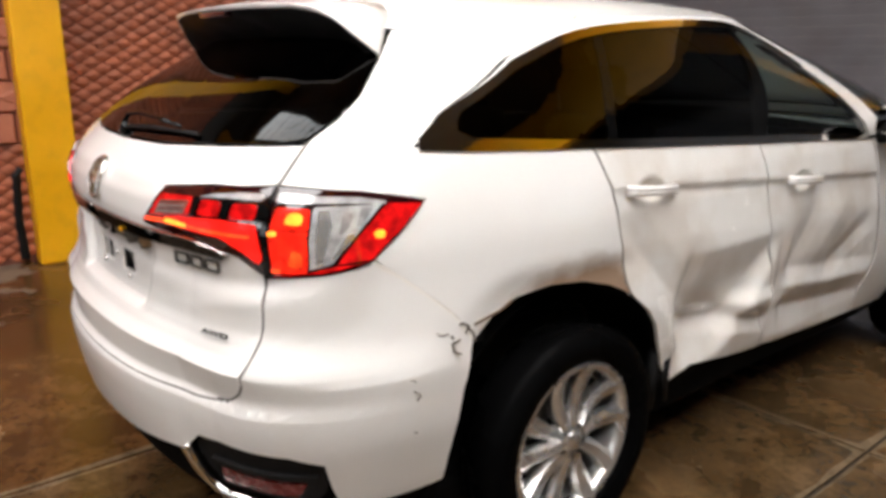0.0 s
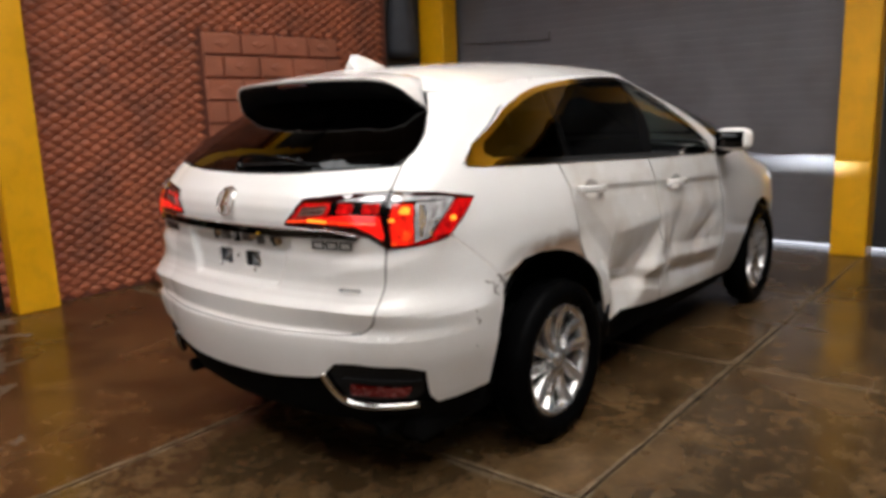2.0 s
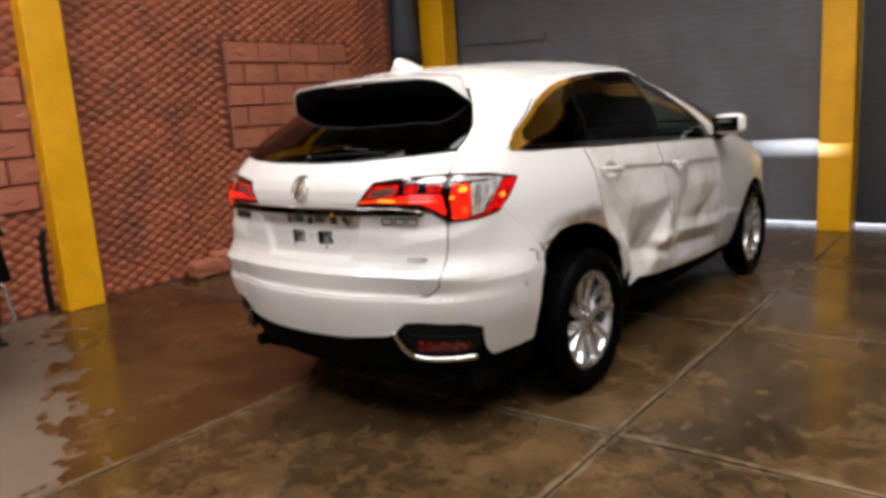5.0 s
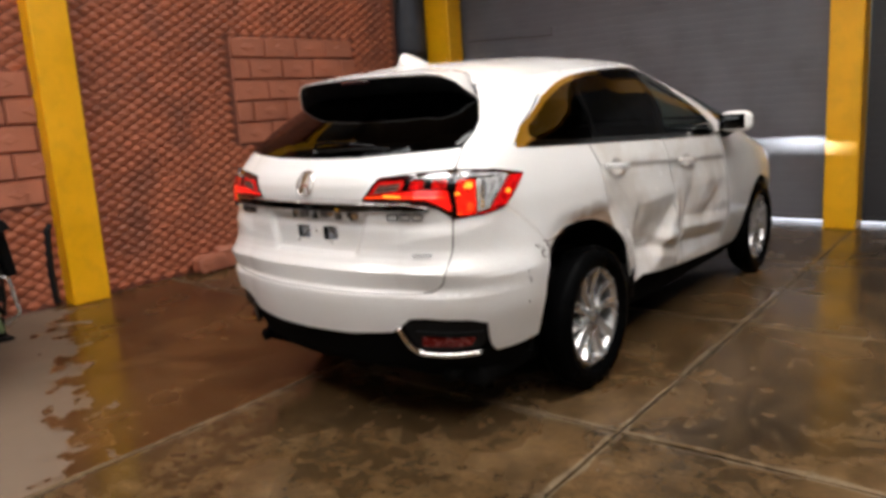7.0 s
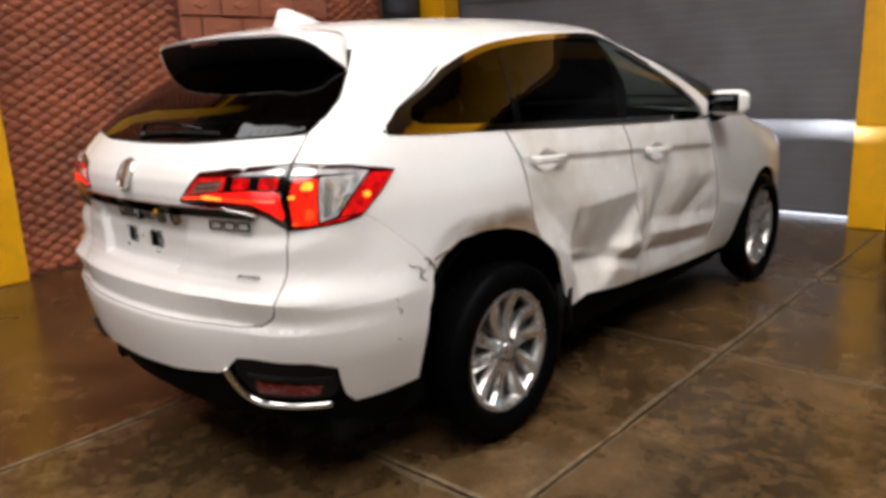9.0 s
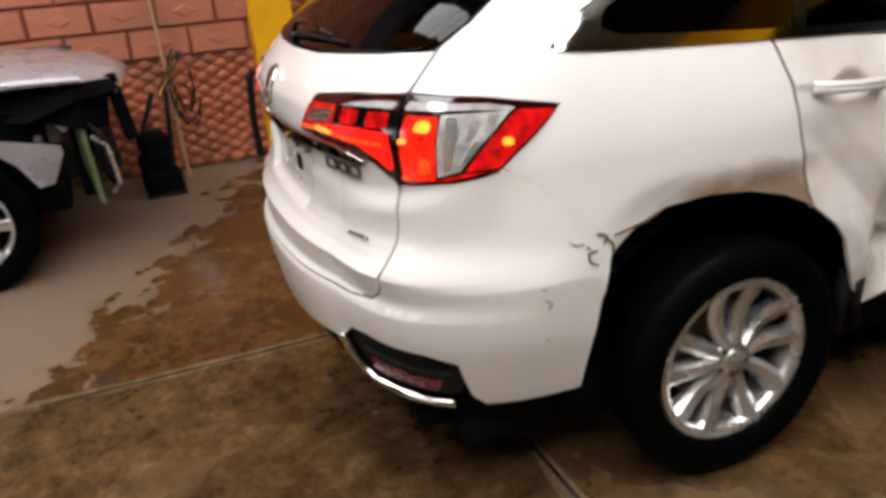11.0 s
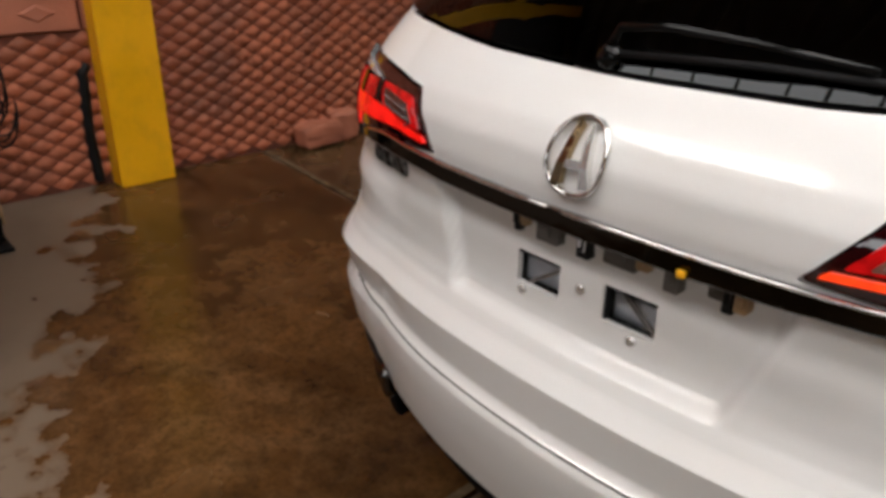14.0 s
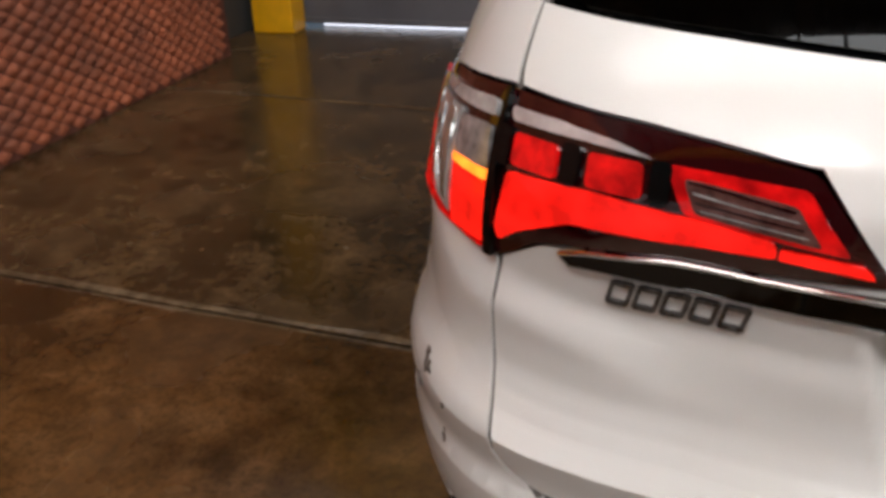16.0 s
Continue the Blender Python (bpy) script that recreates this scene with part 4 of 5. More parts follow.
both("front_wing", wing, M["paint"], car, h=0.06, holes=((NOSE_A, NOSE_C, *NOSE_B), (-NOSE_C, -NOSE_A, *NOSE_B)))
bm = bmesh.new()
lines = []
for f in np.linspace(0.0, 1.0, 19):
    s = 3.60 + (S_MAX - 0.01 - 3.60) * f
    z = float(np.interp(s, [3.6, 4.0, 4.6, S_MAX], [1.122, 1.108, 1.083, 1.058]))
    a, b = skin(-s, z), skin(s, z)
    lines.append([bm.verts.new(a + (b - a) * u + np.array((0, 0, 0.05 * (1 - f * 0.7) * math.sin(math.pi * u) + 0.003))) for u in np.linspace(0, 1, 13)])
for a, b in zip(lines, lines[1:]):
    for k in range(12):
        bm.faces.new((a[k], a[k + 1], b[k + 1], b[k]))
car_part("bonnet", bm, M["paint"], "white bonnet")
both("windscreen", [(3.66, 1.135), (4.0, 1.125), (4.6, 1.11), (S_MAX - 0.002, 1.10), (S_MAX - 0.002, 1.585), (4.4, 1.575), (3.75, 1.54), (3.70, 1.30)], M["tint"], car, h=0.08, thick=0.005)
both("sill", [(2.13, 0.40), (2.25, 0.425), (2.5, 0.392), (2.73, 0.370), (3.2, 0.338), (SF[0] - 0.03, 0.318), (SF[0] - 0.03, 0.22), (2.13, 0.23)], M["shell"], car, h=0.06, off=-0.03, thick=0.02)

# Roof skin, aerial fin, spoiler.
def roof_point(s, t):
    e = roof_edge(s)
    y = min(max(e[1], -0.28), 1.42)
    zc = 1.652 - 0.055 * max(0.0, (0.75 - y) / 1.1) ** 2 - 0.06 * max(0.0, (y - 0.75) / 0.8) ** 2
    c = np.array((0.0, y, zc))
    p = e + (c - e) * t
    p[2] = e[2] + (zc - e[2]) * (1 - (1 - t) ** 2.6)
    return warp(p)


bm = bmesh.new()
ts = np.linspace(0, 1, 13)
rs = np.linspace(-S_MAX, S_MAX, 121)
grid = [[bm.verts.new(roof_point(s, t)) for t in ts] for s in rs]
for i in range(len(rs) - 1):
    for j in range(len(ts) - 1):
        bm.faces.new((grid[i][j], grid[i + 1][j], grid[i + 1][j + 1], grid[i][j + 1]))
bmesh.ops.remove_doubles(bm, verts=bm.verts[:], dist=0.0005)
roof = car_part("roof", bm, M["paint"])
fin_bm = bmesh.new()
prof = [(-0.290, 0.0), (-0.296, 0.046), (-0.285, 0.062), (-0.245, 0.065), (-0.16, 0.043), (-0.09, 0.018), (-0.04, 0.0)]
ls = []
for y, hgt in prof:
    zc = roof_point(s_of_y(max(y, -0.3)), 1)[2] - 0.012
    half = 0.034 if hgt < 0.02 else 0.020
    ls.append([fin_bm.verts.new((x, y, z)) for x, z in ((-0.036, zc), (-half * 0.5, zc + hgt * 0.7), (0, zc + hgt + 0.004), (half * 0.5, zc + hgt * 0.7), (0.036, zc))])
for a, b in zip(ls, ls[1:]):
    for k in range(4):
        fin_bm.faces.new((a[k], a[k + 1], b[k + 1], b[k]))
car_part("aerial_fin", fin_bm, M["paint"], "white shark-fin aerial")
sp, under_bm = bmesh.new(), bmesh.new()
LIP_X, LIP_Y, LIP_Z = (0.0, 0.23, 0.40, 0.47, 0.52, 0.560, 0.600), (-0.632, -0.629, -0.612, -0.598, -0.572, -0.532, -0.482), (1.553, 1.551, 1.547, 1.537, 1.515, 1.474, 1.430)
ROOTS = [np.array(p) for p in ((0.0, -0.30, 1.594), (0.23, -0.30, 1.587), (0.40, -0.31, 1.560), (0.47, -0.335, 1.540))] + [skin(s, z) + normal(s, z) * 0.006 for s, z in ((0.815, 1.492), (0.842, 1.462), (0.862, 1.424))]
ROOT_X, ROOT_Y, ROOT_Z = zip(*ROOTS)
INNER_Y, INNER_Z = (-0.43, -0.43, -0.43, -0.43, -0.432, -0.445, -0.480), (1.480, 1.478, 1.472, 1.464, 1.452, 1.434, 1.416)
cols, ucols = [], []
for u in np.linspace(-1, 1, 49):
    sg, k = (1 if u >= 0 else -1), abs(u) * 0.600
    at = lambda tab: float(np.interp(k, LIP_X, tab))
    lip_p, root_p, inner = np.array((k, at(LIP_Y), at(LIP_Z))), np.array((at(ROOT_X), at(ROOT_Y), at(ROOT_Z))), np.array((k * 0.985, at(INNER_Y), at(INNER_Z)))
    mids = [root_p + (lip_p - root_p) * f + np.array((0, 0, 0.010 * (1 - (k / 0.600) ** 4) * math.sin(math.pi * f))) for f in (0.33, 0.66, 0.93)]
    ring = [root_p] + mids + [lip_p, lip_p + np.array((0, 0.014, -0.012)), inner, root_p - np.array((0.01, 0.0, 0.05))]
    cols.append([sp.verts.new(warp(np.array((sg * p[0], p[1], p[2])))) for p in ring])
    low_lip = lip_p + np.array((0, 0.006, -0.010))
    ucols.append([under_bm.verts.new(warp(np.array((sg * p[0] * 0.997, p[1], p[2])))) for p in (low_lip, low_lip + np.array((0, 0.02, -0.012)), inner + np.array((0, -0.02, -0.020)), inner + np.array((0, 0.02, -0.035)))])
for a, b in zip(cols, cols[1:]):
    for k in range(8):
        sp.faces.new((a[k], a[(k + 1) % 8], b[(k + 1) % 8], b[k])).material_index = 1 if k in (5, 6) else 0
for a, b in zip(ucols, ucols[1:]):
    for k in range(3):
        under_bm.faces.new((a[k], a[k + 1], b[k + 1], b[k]))
sp.faces.new(cols[0])
sp.faces.new(cols[-1][::-1])
spoiler = car_part("spoiler", sp, M["paint"], "white roof spoiler with a black underside")
spoiler.data.materials.append(M["gloss_black"])
car_part("spoiler_underside", under_bm, M["black"], parent=spoiler)
car_part("brake_lamp", box(-0.09, 0.09, -0.634, -0.61, 1.530, 1.545, 0.004), M["maroon"], "unlit high brake lamp", parent=spoiler)
on_glass = lambda a, b, lift: skin(a, b) + normal(a, b) * lift
wiper = car_part("wiper", tube([on_glass(-0.035, 1.226, 0.018), on_glass(-0.030, 1.243, 0.028), on_glass(0.06, 1.248, 0.030), on_glass(0.20, 1.245, 0.026), on_glass(0.36, 1.236, 0.020)], 0.008, 8, 0.6), M["gloss_black"], "black rear wiper")
car_part("wiper_blade", tube([on_glass(-0.02, 1.222, 0.010), on_glass(0.20, 1.230, 0.012), on_glass(0.445, 1.230, 0.010)], 0.006, 6), M["black"], parent=wiper)
car_part("wiper_cap", moved(ring_of([(0.0, 0.021), (0.016, 0.019), (0.022, 0.012), (0.023, 0.001)], 16), Matrix.Translation(Vector(skin(-0.035, 1.222))) @ pose(0, 0, 0, 0, 0, -90)), M["gloss_black"], parent=wiper)

# Door handles and mirrors.
for sg in (1, -1):
    for s, z in HANDLES:
        p, n = skin(sg * s, z) + (sg * 0.020, 0, 0.004), np.array((sg, 0.0, 0.0))
        car_part("door_handle", joined(*[tube([p + n * 0.004 + (0, -0.118, 0.007 + dz), p + n * 0.026 + (0, -0.085, 0.006 + dz), p + n * 0.033 + (0, 0, dz), p + n * 0.028 + (0, 0.085, dz - 0.005), p + n * 0.004 + (0, 0.108, dz - 0.007)], 0.010, 10) for dz in (0.005, -0.006)]), M["paint"], "white door handle")
    mir = bmesh.new()
    bmesh.ops.create_cube(mir, size=1.0)
    bmesh.ops.bevel(mir, geom=mir.edges[:], offset=0.32, segments=5, affect="EDGES", profile=0.5)
    moved(mir, pose(sg * 0.968, 1.90, 1.185, 0, 0, sg * 12) @ Matrix.Diagonal((0.205, 0.12, 0.135, 1)))
    m_ob = car_part("wing_mirror", mir, M["paint"], "white wing mirror")
    car_part("mirror_glass", moved(box(-0.078, 0.078, -0.004, 0.004, -0.048, 0.048, 0.003), pose(sg * 0.958, 1.838, 1.185, 0, 0, sg * 12)), M["glass"], parent=m_ob)
    car_part("mirror_arm", tube([(sg * 0.83, 1.90, 1.10), (sg * 0.90, 1.91, 1.11), (sg * 0.95, 1.92, 1.14)], 0.026, 10), M["black"], parent=m_ob)


# Wheels: tyre, rim, ten blades, hub, brake disc.
def wheel(parent, sg, at, spin):
    w = part("wheel", ring_of([(-0.10, 0.243), (-0.115, 0.29), (-0.105, 0.325), (-0.07, WHEEL_R - 0.004), (0, WHEEL_R), (0.07 - 0.05, WHEEL_R - 0.002), (0.03, WHEEL_R - 0.008), (0.045, 0.326), (0.05, 0.30), (0.045, 0.262), (0.025, 0.243), (0.0, 0.236)]), M["rubber"], parent, "black tyre on a silver alloy wheel", smooth=True)
    part("rim", ring_of([(-0.10, 0.236), (-0.06, 0.215), (0.0, 0.212), (0.018, 0.216), (0.026, 0.228), (0.028, 0.240), (0.020, 0.246), (0.0, 0.240)]), M["alloy"], w, "silver alloy rim", smooth=True)
    for k in range(10):
        a0 = k * math.tau / 10 + spin
        b = bmesh.new()
        pr = []
        for i in range(7):
            f = i / 6
            r = 0.050 + 0.172 * f
            ang = a0 + (0.16 if k % 2 else 0.06) * f * f * sg
            wd = 0.018 + 0.014 * f
            x = 0.008 - 0.016 * math.sin(math.pi * f) + 0.006 * f
            c, sn = math.cos(ang), math.sin(ang)
            pts = []
            for u, dx in ((-wd, -0.03), (-wd, 0.0), (-wd * 0.4, 0.012), (wd * 0.7, 0.006), (wd, -0.012), (wd, -0.03)):
                pts.append(b.verts.new((x + dx, r * sn + u * c, r * c - u * sn)))
            pr.append(pts)
        for p0, p1 in zip(pr, pr[1:]):
            for j in range(6):
                b.faces.new((p0[j], p0[(j + 1) % 6], p1[(j + 1) % 6], p1[j]))
        b.faces.new(pr[-1])
        part("spoke", b, M["alloy"], w, smooth=False)
    part("hub", ring_of([(-0.03, 0.062), (0.006, 0.06), (0.014, 0.045), (0.006, 0.036), (0.018, 0.034), (0.021, 0.028), (0.022, 0.001)], 24), M["alloy"], w, smooth=True)
    for k in range(5):
        a = k * math.tau / 5 + spin + 0.3
        part("wheel_nut", moved(ring_of([(0.0, 0.009), (0.016, 0.009), (0.018, 0.001)], 6), Matrix.Translation((0, 0.047 * math.sin(a), 0.047 * math.cos(a)))), M["alloy_dark"], w)
    part("brake_disc", ring_of([(-0.06, 0.06), (-0.055, 0.15), (-0.07, 0.152), (-0.075, 0.06)], 32), M["alloy_dark"], w, smooth=True)
    part("inner_barrel", ring_of([(-0.1, 0.2), (-0.1, 0.001)], 24), M["shell"], w)
    w.location = (0, 0, 0)
    w.matrix_parent_inverse = Matrix()
    w.matrix_basis = Matrix.Translation(at) @ (Matrix() if sg > 0 else pose(0, 0, 0, 0, 0, 180))
    for c in w.children:
        c.matrix_parent_inverse = Matrix()
    return w


for sg in (1, -1):
    for y in (0.0, WHEEL_Y):
        wheel(car, sg, (sg * (WHEEL_X - 0.02), y, WHEEL_R), 0.2 + y)
        lin = bmesh.new()
        n = 22
        r = 0.50 if y == 0 else 0.40
        a = [[lin.verts.new((sg * x, y + r * math.cos(k * math.pi / n), 0.32 + r * math.sin(k * math.pi / n))) for x in (0.862 if y else 0.835, 0.55)] for k in range(n + 1)]
        for u, v in zip(a, a[1:]):
            lin.faces.new((u[0], u[1], v[1], v[0]))
        lin.faces.new([v[1] for v in a])
        car_part("arch_liner", lin, M["shell"], "black wheel arch liner")

# Headlamps, lit: a reflector bowl, a shield that cuts the beam off, a clear lens in the nose.
for sg in (1, -1):
    hl = car_part("headlamp", joined(box(sg * 0.55 - 0.13, sg * 0.55 + 0.13, 3.24, 3.30, 0.665, 0.80, 0.015), box(sg * 0.55 - 0.13, sg * 0.55 + 0.13, 3.30, 3.43, 0.665, 0.675)), M["clear"], "lit headlamp")
    car_part("shield", box(sg * 0.55 - 0.14, sg * 0.55 + 0.14, 3.44, 3.45, 0.7485, 0.82), M["shell"], parent=hl)
    car_part("shield", box(sg * 0.55 - 0.14, sg * 0.55 + 0.14, 3.358, 3.362, 0.676, 0.7404), M["shell"], parent=hl)
    car_part("lens", skin_patch([(sg * a, b) for a, b in rounded([(NOSE_A, NOSE_B[0]), (NOSE_C, NOSE_B[0]), (NOSE_C, NOSE_B[1]), (NOSE_A, NOSE_B[1])], 0.01, 2)], 0.05, 0.0, 0.004), M["lamp_glass"], parent=hl).visible_shadow = False

# Seats behind the tinted glass.
for x in (-0.38, 0.38):
    car_part("front_seat", joined(box(x - 0.25, x + 0.25, 0.75, 1.3, 0.45, 0.62, 0.06), moved(box(-0.24, 0.24, -0.07, 0.07, 0, 0.65, 0.06), pose(x, 0.78, 0.58, 12, 0, 0)), box(x - 0.13, x + 0.13, 0.56, 0.66, 1.22, 1.40, 0.04)), M["seat"], "dark leather seat")
car_part("rear_seat", joined(box(-0.62, 0.62, -0.1, 0.4, 0.45, 0.62, 0.06), moved(box(-0.62, 0.62, -0.07, 0.07, 0, 0.6, 0.06), pose(0, -0.08, 0.58, 14, 0, 0))), M["seat"], "dark leather bench")
car_part("dashboard", box(-0.72, 0.72, 1.75, 2.35, 0.75, 1.08, 0.06), M["seat"], "dark dashboard")
car_part("steering_wheel", moved(ring_of([(-0.014, 0.18), (0, 0.194), (0.014, 0.18), (0, 0.166), (-0.014, 0.18)], 32), pose(-0.38, 1.62, 0.98, 0, 0, 90) @ pose(0, 0, 0, 0, 20, 0)), M["seat"])


bm = bmesh.new()
grid = [[bm.verts.new(roof_point(s, t) - np.array((0, 0, 0.035))) for t in (0.0, 0.25, 0.6, 1.0)] for s in rs]
for i in range(len(rs) - 1):
    for j in range(3):
        bm.faces.new((grid[i][j], grid[i + 1][j], grid[i + 1][j + 1], grid[i][j + 1]))
bmesh.ops.remove_doubles(bm, verts=bm.verts[:], dist=0.0005)
car_part("headliner", bm, M["seat"], "dark headliner")

# Scuffs, cracks and torn edges from the crash.
def scar(line, width, off=0.003, mat="scuff"):
    pts = [(p[0] + random.uniform(-0.004, 0.004), p[1] + random.uniform(-0.003, 0.003)) for p in curve_through(line, 4)]
    car_part("scuff", skin_patch(strip(pts, width), 0.02, off, 0.003), M[mat], parent=bumper, smooth=False)


scrapes = [([(1.082, 0.672), (1.098, 0.660), (1.098, 0.645)], 0.003), ([(1.075, 0.700), (1.088, 0.699)], 0.002), ([(1.092, 0.563), (1.104, 0.560)], 0.0025),
           ([(1.232, 0.762), (1.210, 0.757), (1.222, 0.738), (1.242, 0.727)], 0.007), ([(1.146, 0.795), (1.165, 0.786), (1.186, 0.781)], 0.004), ([(1.226, 0.803), (1.250, 0.795), (1.262, 0.786)], 0.008),
           ([(1.262, 0.786), (1.250, 0.777)], 0.006), ([(1.266, 0.783), (1.284, 0.768), (1.292, 0.752)], 0.009), ([(1.20, 0.776), (1.214, 0.770)], 0.003),
           ([(-0.866, 0.762), (-0.872, 0.750), (-0.864, 0.738)], 0.009), ([(-0.884, 0.716), (-0.876, 0.700), (-0.884, 0.684), (-0.896, 0.672)], 0.005), ([(-0.858, 0.752), (-0.850, 0.742)], 0.005),
           ([(-0.806, 0.668), (-0.804, 0.662)], 0.006), ([(-0.808, 0.653), (-0.806, 0.647)], 0.007), ([(-0.80, 0.727), (-0.797, 0.722)], 0.004)]
for line, w in scrapes:
    scar(line, w * 0.6)
car_part("torn_edge", skin_patch(strip([(1.285, 0.790), (1.33, 0.796), (1.385, 0.806), (1.42, 0.822)], 0.005), 0.02, 0.003, 0.004), M["torn"], "rusty torn edge over the wheel")
car_part("torn_flap", joined(tube([(0.89, 0.415, 0.50), (0.885, 0.43, 0.42), (0.87, 0.47, 0.33)], 0.022, 6, 0.4), tube([(0.87, 0.40, 0.52), (0.86, 0.40, 0.40), (0.84, 0.43, 0.30)], 0.026, 6, 0.5)), M["black"], "torn black liner flap")

# ---- the hall ----
X_W, Y_S, X_E, Y_B = -3.60, 4.95, 7.5, -10.0


def structure(name, label, category):
    return thing(name, (0, 0, 0), label, category, kind="structure")


floor = structure("floor", "stained damp brown concrete slabs with open joints", "floor")
wall_w = structure("wall_west", "red stamped brick wall with diamond-shaped raised pattern", "wall")
part("backing", box(X_W - 0.25, X_W, Y_B, 3.76, 0, 3.9), M["mortar"], wall_w)
part("upper_wall", box(X_W - 0.25, X_W, Y_B, 3.76, 3.9, ROOF_Z), M["dark_wall"], wall_w)
wall_n = structure("wall_north", "dark plaster wall over the shutters", "wall")
part("lintel", box(X_W - 0.25, X_E, Y_S + 0.06, Y_S + 0.3, 3.3, ROOF_Z), M["dark_wall"], wall_n)
part("corner_recess", box(X_W - 0.55, X_W - 0.30, 3.90, Y_S + 0.3, 0, ROOF_Z), M["dark_wall"], wall_n)
wall_e = structure("wall_east", "dark plastered wall", "wall")
part("wall_body", box(X_E, X_E + 0.25, Y_B, Y_S + 0.3, 0, ROOF_Z), M["plaster"], wall_e)
wall_s = structure("wall_south", "dark plastered wall with a high window", "wall")
WIN = (-0.3, 4.7, 2.35, 3.85)
for a, b, c, d in ((X_W - 0.25, WIN[0], 0, ROOF_Z), (WIN[1], X_E + 0.25, 0, ROOF_Z), (WIN[0], WIN[1], 0, WIN[2]), (WIN[0], WIN[1], WIN[3], ROOF_Z)):
    part("wall_body", box(a, b, Y_B - 0.25, Y_B, c, d), M["plaster"], wall_s)
win = structure("window_1", "bright high window with dark bars", "window")
for i in range(5):
    w = (WIN[1] - WIN[0]) / 5
    part("pane", box(WIN[0] + i * w + 0.03, WIN[0] + (i + 1) * w - 0.03, Y_B - 0.14, Y_B - 0.13, WIN[2] + 0.03, WIN[3] - 0.03), M["pane"], win)
for i in range(6):
    x = WIN[0] + i * (WIN[1] - WIN[0]) / 5
    part("bar", box(x - 0.03, x + 0.03, Y_B - 0.17, Y_B - 0.08, WIN[2], WIN[3]), M["shell"], win)
ceil = structure("ceiling", "dull corrugated roof sheets", "ceiling")
bm = bmesh.new()
xs = np.arange(X_W - 0.25, X_E + 0.25, 0.12)
pv = None
for i, x in enumerate(xs):
    v = [bm.verts.new((x, y, ROOF_Z + 0.03 * (i % 2))) for y in (Y_B - 0.25, Y_S + 0.3)]
    if pv:
        bm.faces.new((pv[0], v[0], v[1], pv[1]))
    pv = v
part("roof_sheet", bm, M["ceiling"], ceil)
for x0, x1, y0, y1 in ((-2.8, 0.2, -2.10, -1.20), (-2.9, -0.3, -4.4, -3.2), (-3.2, -1.6, 1.7, 3.3), (0.7, 4.9, -4.9, 1.5)):
    n = 7
    for i in range(n):
        w = (x1 - x0) / n
        part("skylight", box(x0 + i * w + 0.02, x0 + (i + 1) * w - 0.02, y0, y1, ROOF_Z - 0.05, ROOF_Z - 0.04), M["pane"], ceil, "bright translucent roof panel")

fitting = thing("ceiling_lamp", (-1.8, 1.2, ROOF_Z - 0.06), "small lit lamp under the roof", "lamp")
part("housing", box(-1.88, -1.72, 1.13, 1.27, ROOF_Z - 0.06, ROOF_Z - 0.002, 0.01), M["shell"], fitting)
part("diffuser", box(-1.865, -1.735, 1.145, 1.255, ROOF_Z - 0.075, ROOF_Z - 0.058, 0.005), M["pane"], fitting, "bright diffuser")

# Yellow columns and roof beams.
def column(name, x0, x1, y0, y1, label):
    c = thing(name, ((x0 + x1) / 2, (y0 + y1) / 2, 0), label, "column", "yellow columns")
    part("shaft", box(x0, x1, y0, y1, 0, ROOF_Z, 0.012, 2), M["yellow"], c)
    return c


column("column", X_W + 0.003, -3.44, -0.53, -0.225, "yellow painted steel column against the brick wall, a dark cable beside it")
column("column", -3.80, -3.42, 4.58, 4.86, "yellow painted steel column in the corner by the shutter")
column("column", 0.955, 1.245, 4.62, 4.92, "yellow painted steel column between two shutters, worn at its foot")
for y in (-1.5, -6.0):
    column("column", X_E - 0.3, X_E - 0.003, y - 0.16, y + 0.16, "yellow painted steel column against the plaster wall")
for y in (-6.0, -2.25):
    bmn = thing("beam", (2, y, ROOF_Z), "yellow painted steel roof beam", "beam", "roof beams")
    part("flange", box(X_W, X_E, y - 0.2, y + 0.2, ROOF_Z - 0.50, ROOF_Z - 0.47), M["yellow"], bmn)
    part("web", box(X_W, X_E, y - 0.02, y + 0.02, ROOF_Z - 0.47, ROOF_Z - 0.01), M["yellow"], bmn)
girder = thing("girder", (2, 3.95, 4.6), "deep yellow painted steel girder across the hall", "beam")
part("web", box(X_W, X_E, 3.90, 3.94, 3.65, ROOF_Z - 0.02), M["yellow"], girder)
part("flange", box(X_W, X_E, 3.82, 4.02, 3.62, 3.65), M["yellow"], girder)
wb = thing("wall_beam", (X_W, 1.6, 4.0), "yellow painted steel rail along the wall", "beam")
part("rail", box(X_W + 0.002, X_W + 0.16, -0.22, 3.7, 3.95, 4.10), M["yellow"], wb)
cab = thing("cable_bundle", (-3.58, -0.60, 0), "dark hose hanging beside the yellow column", "hose")
part("hose", tube([(-3.58, -0.60, 0.030), (-3.59, -0.61, 0.3), (-3.59, -0.59, 0.62), (-3.60, -0.56, 0.66)], 0.030, 8), M["black"], cab)

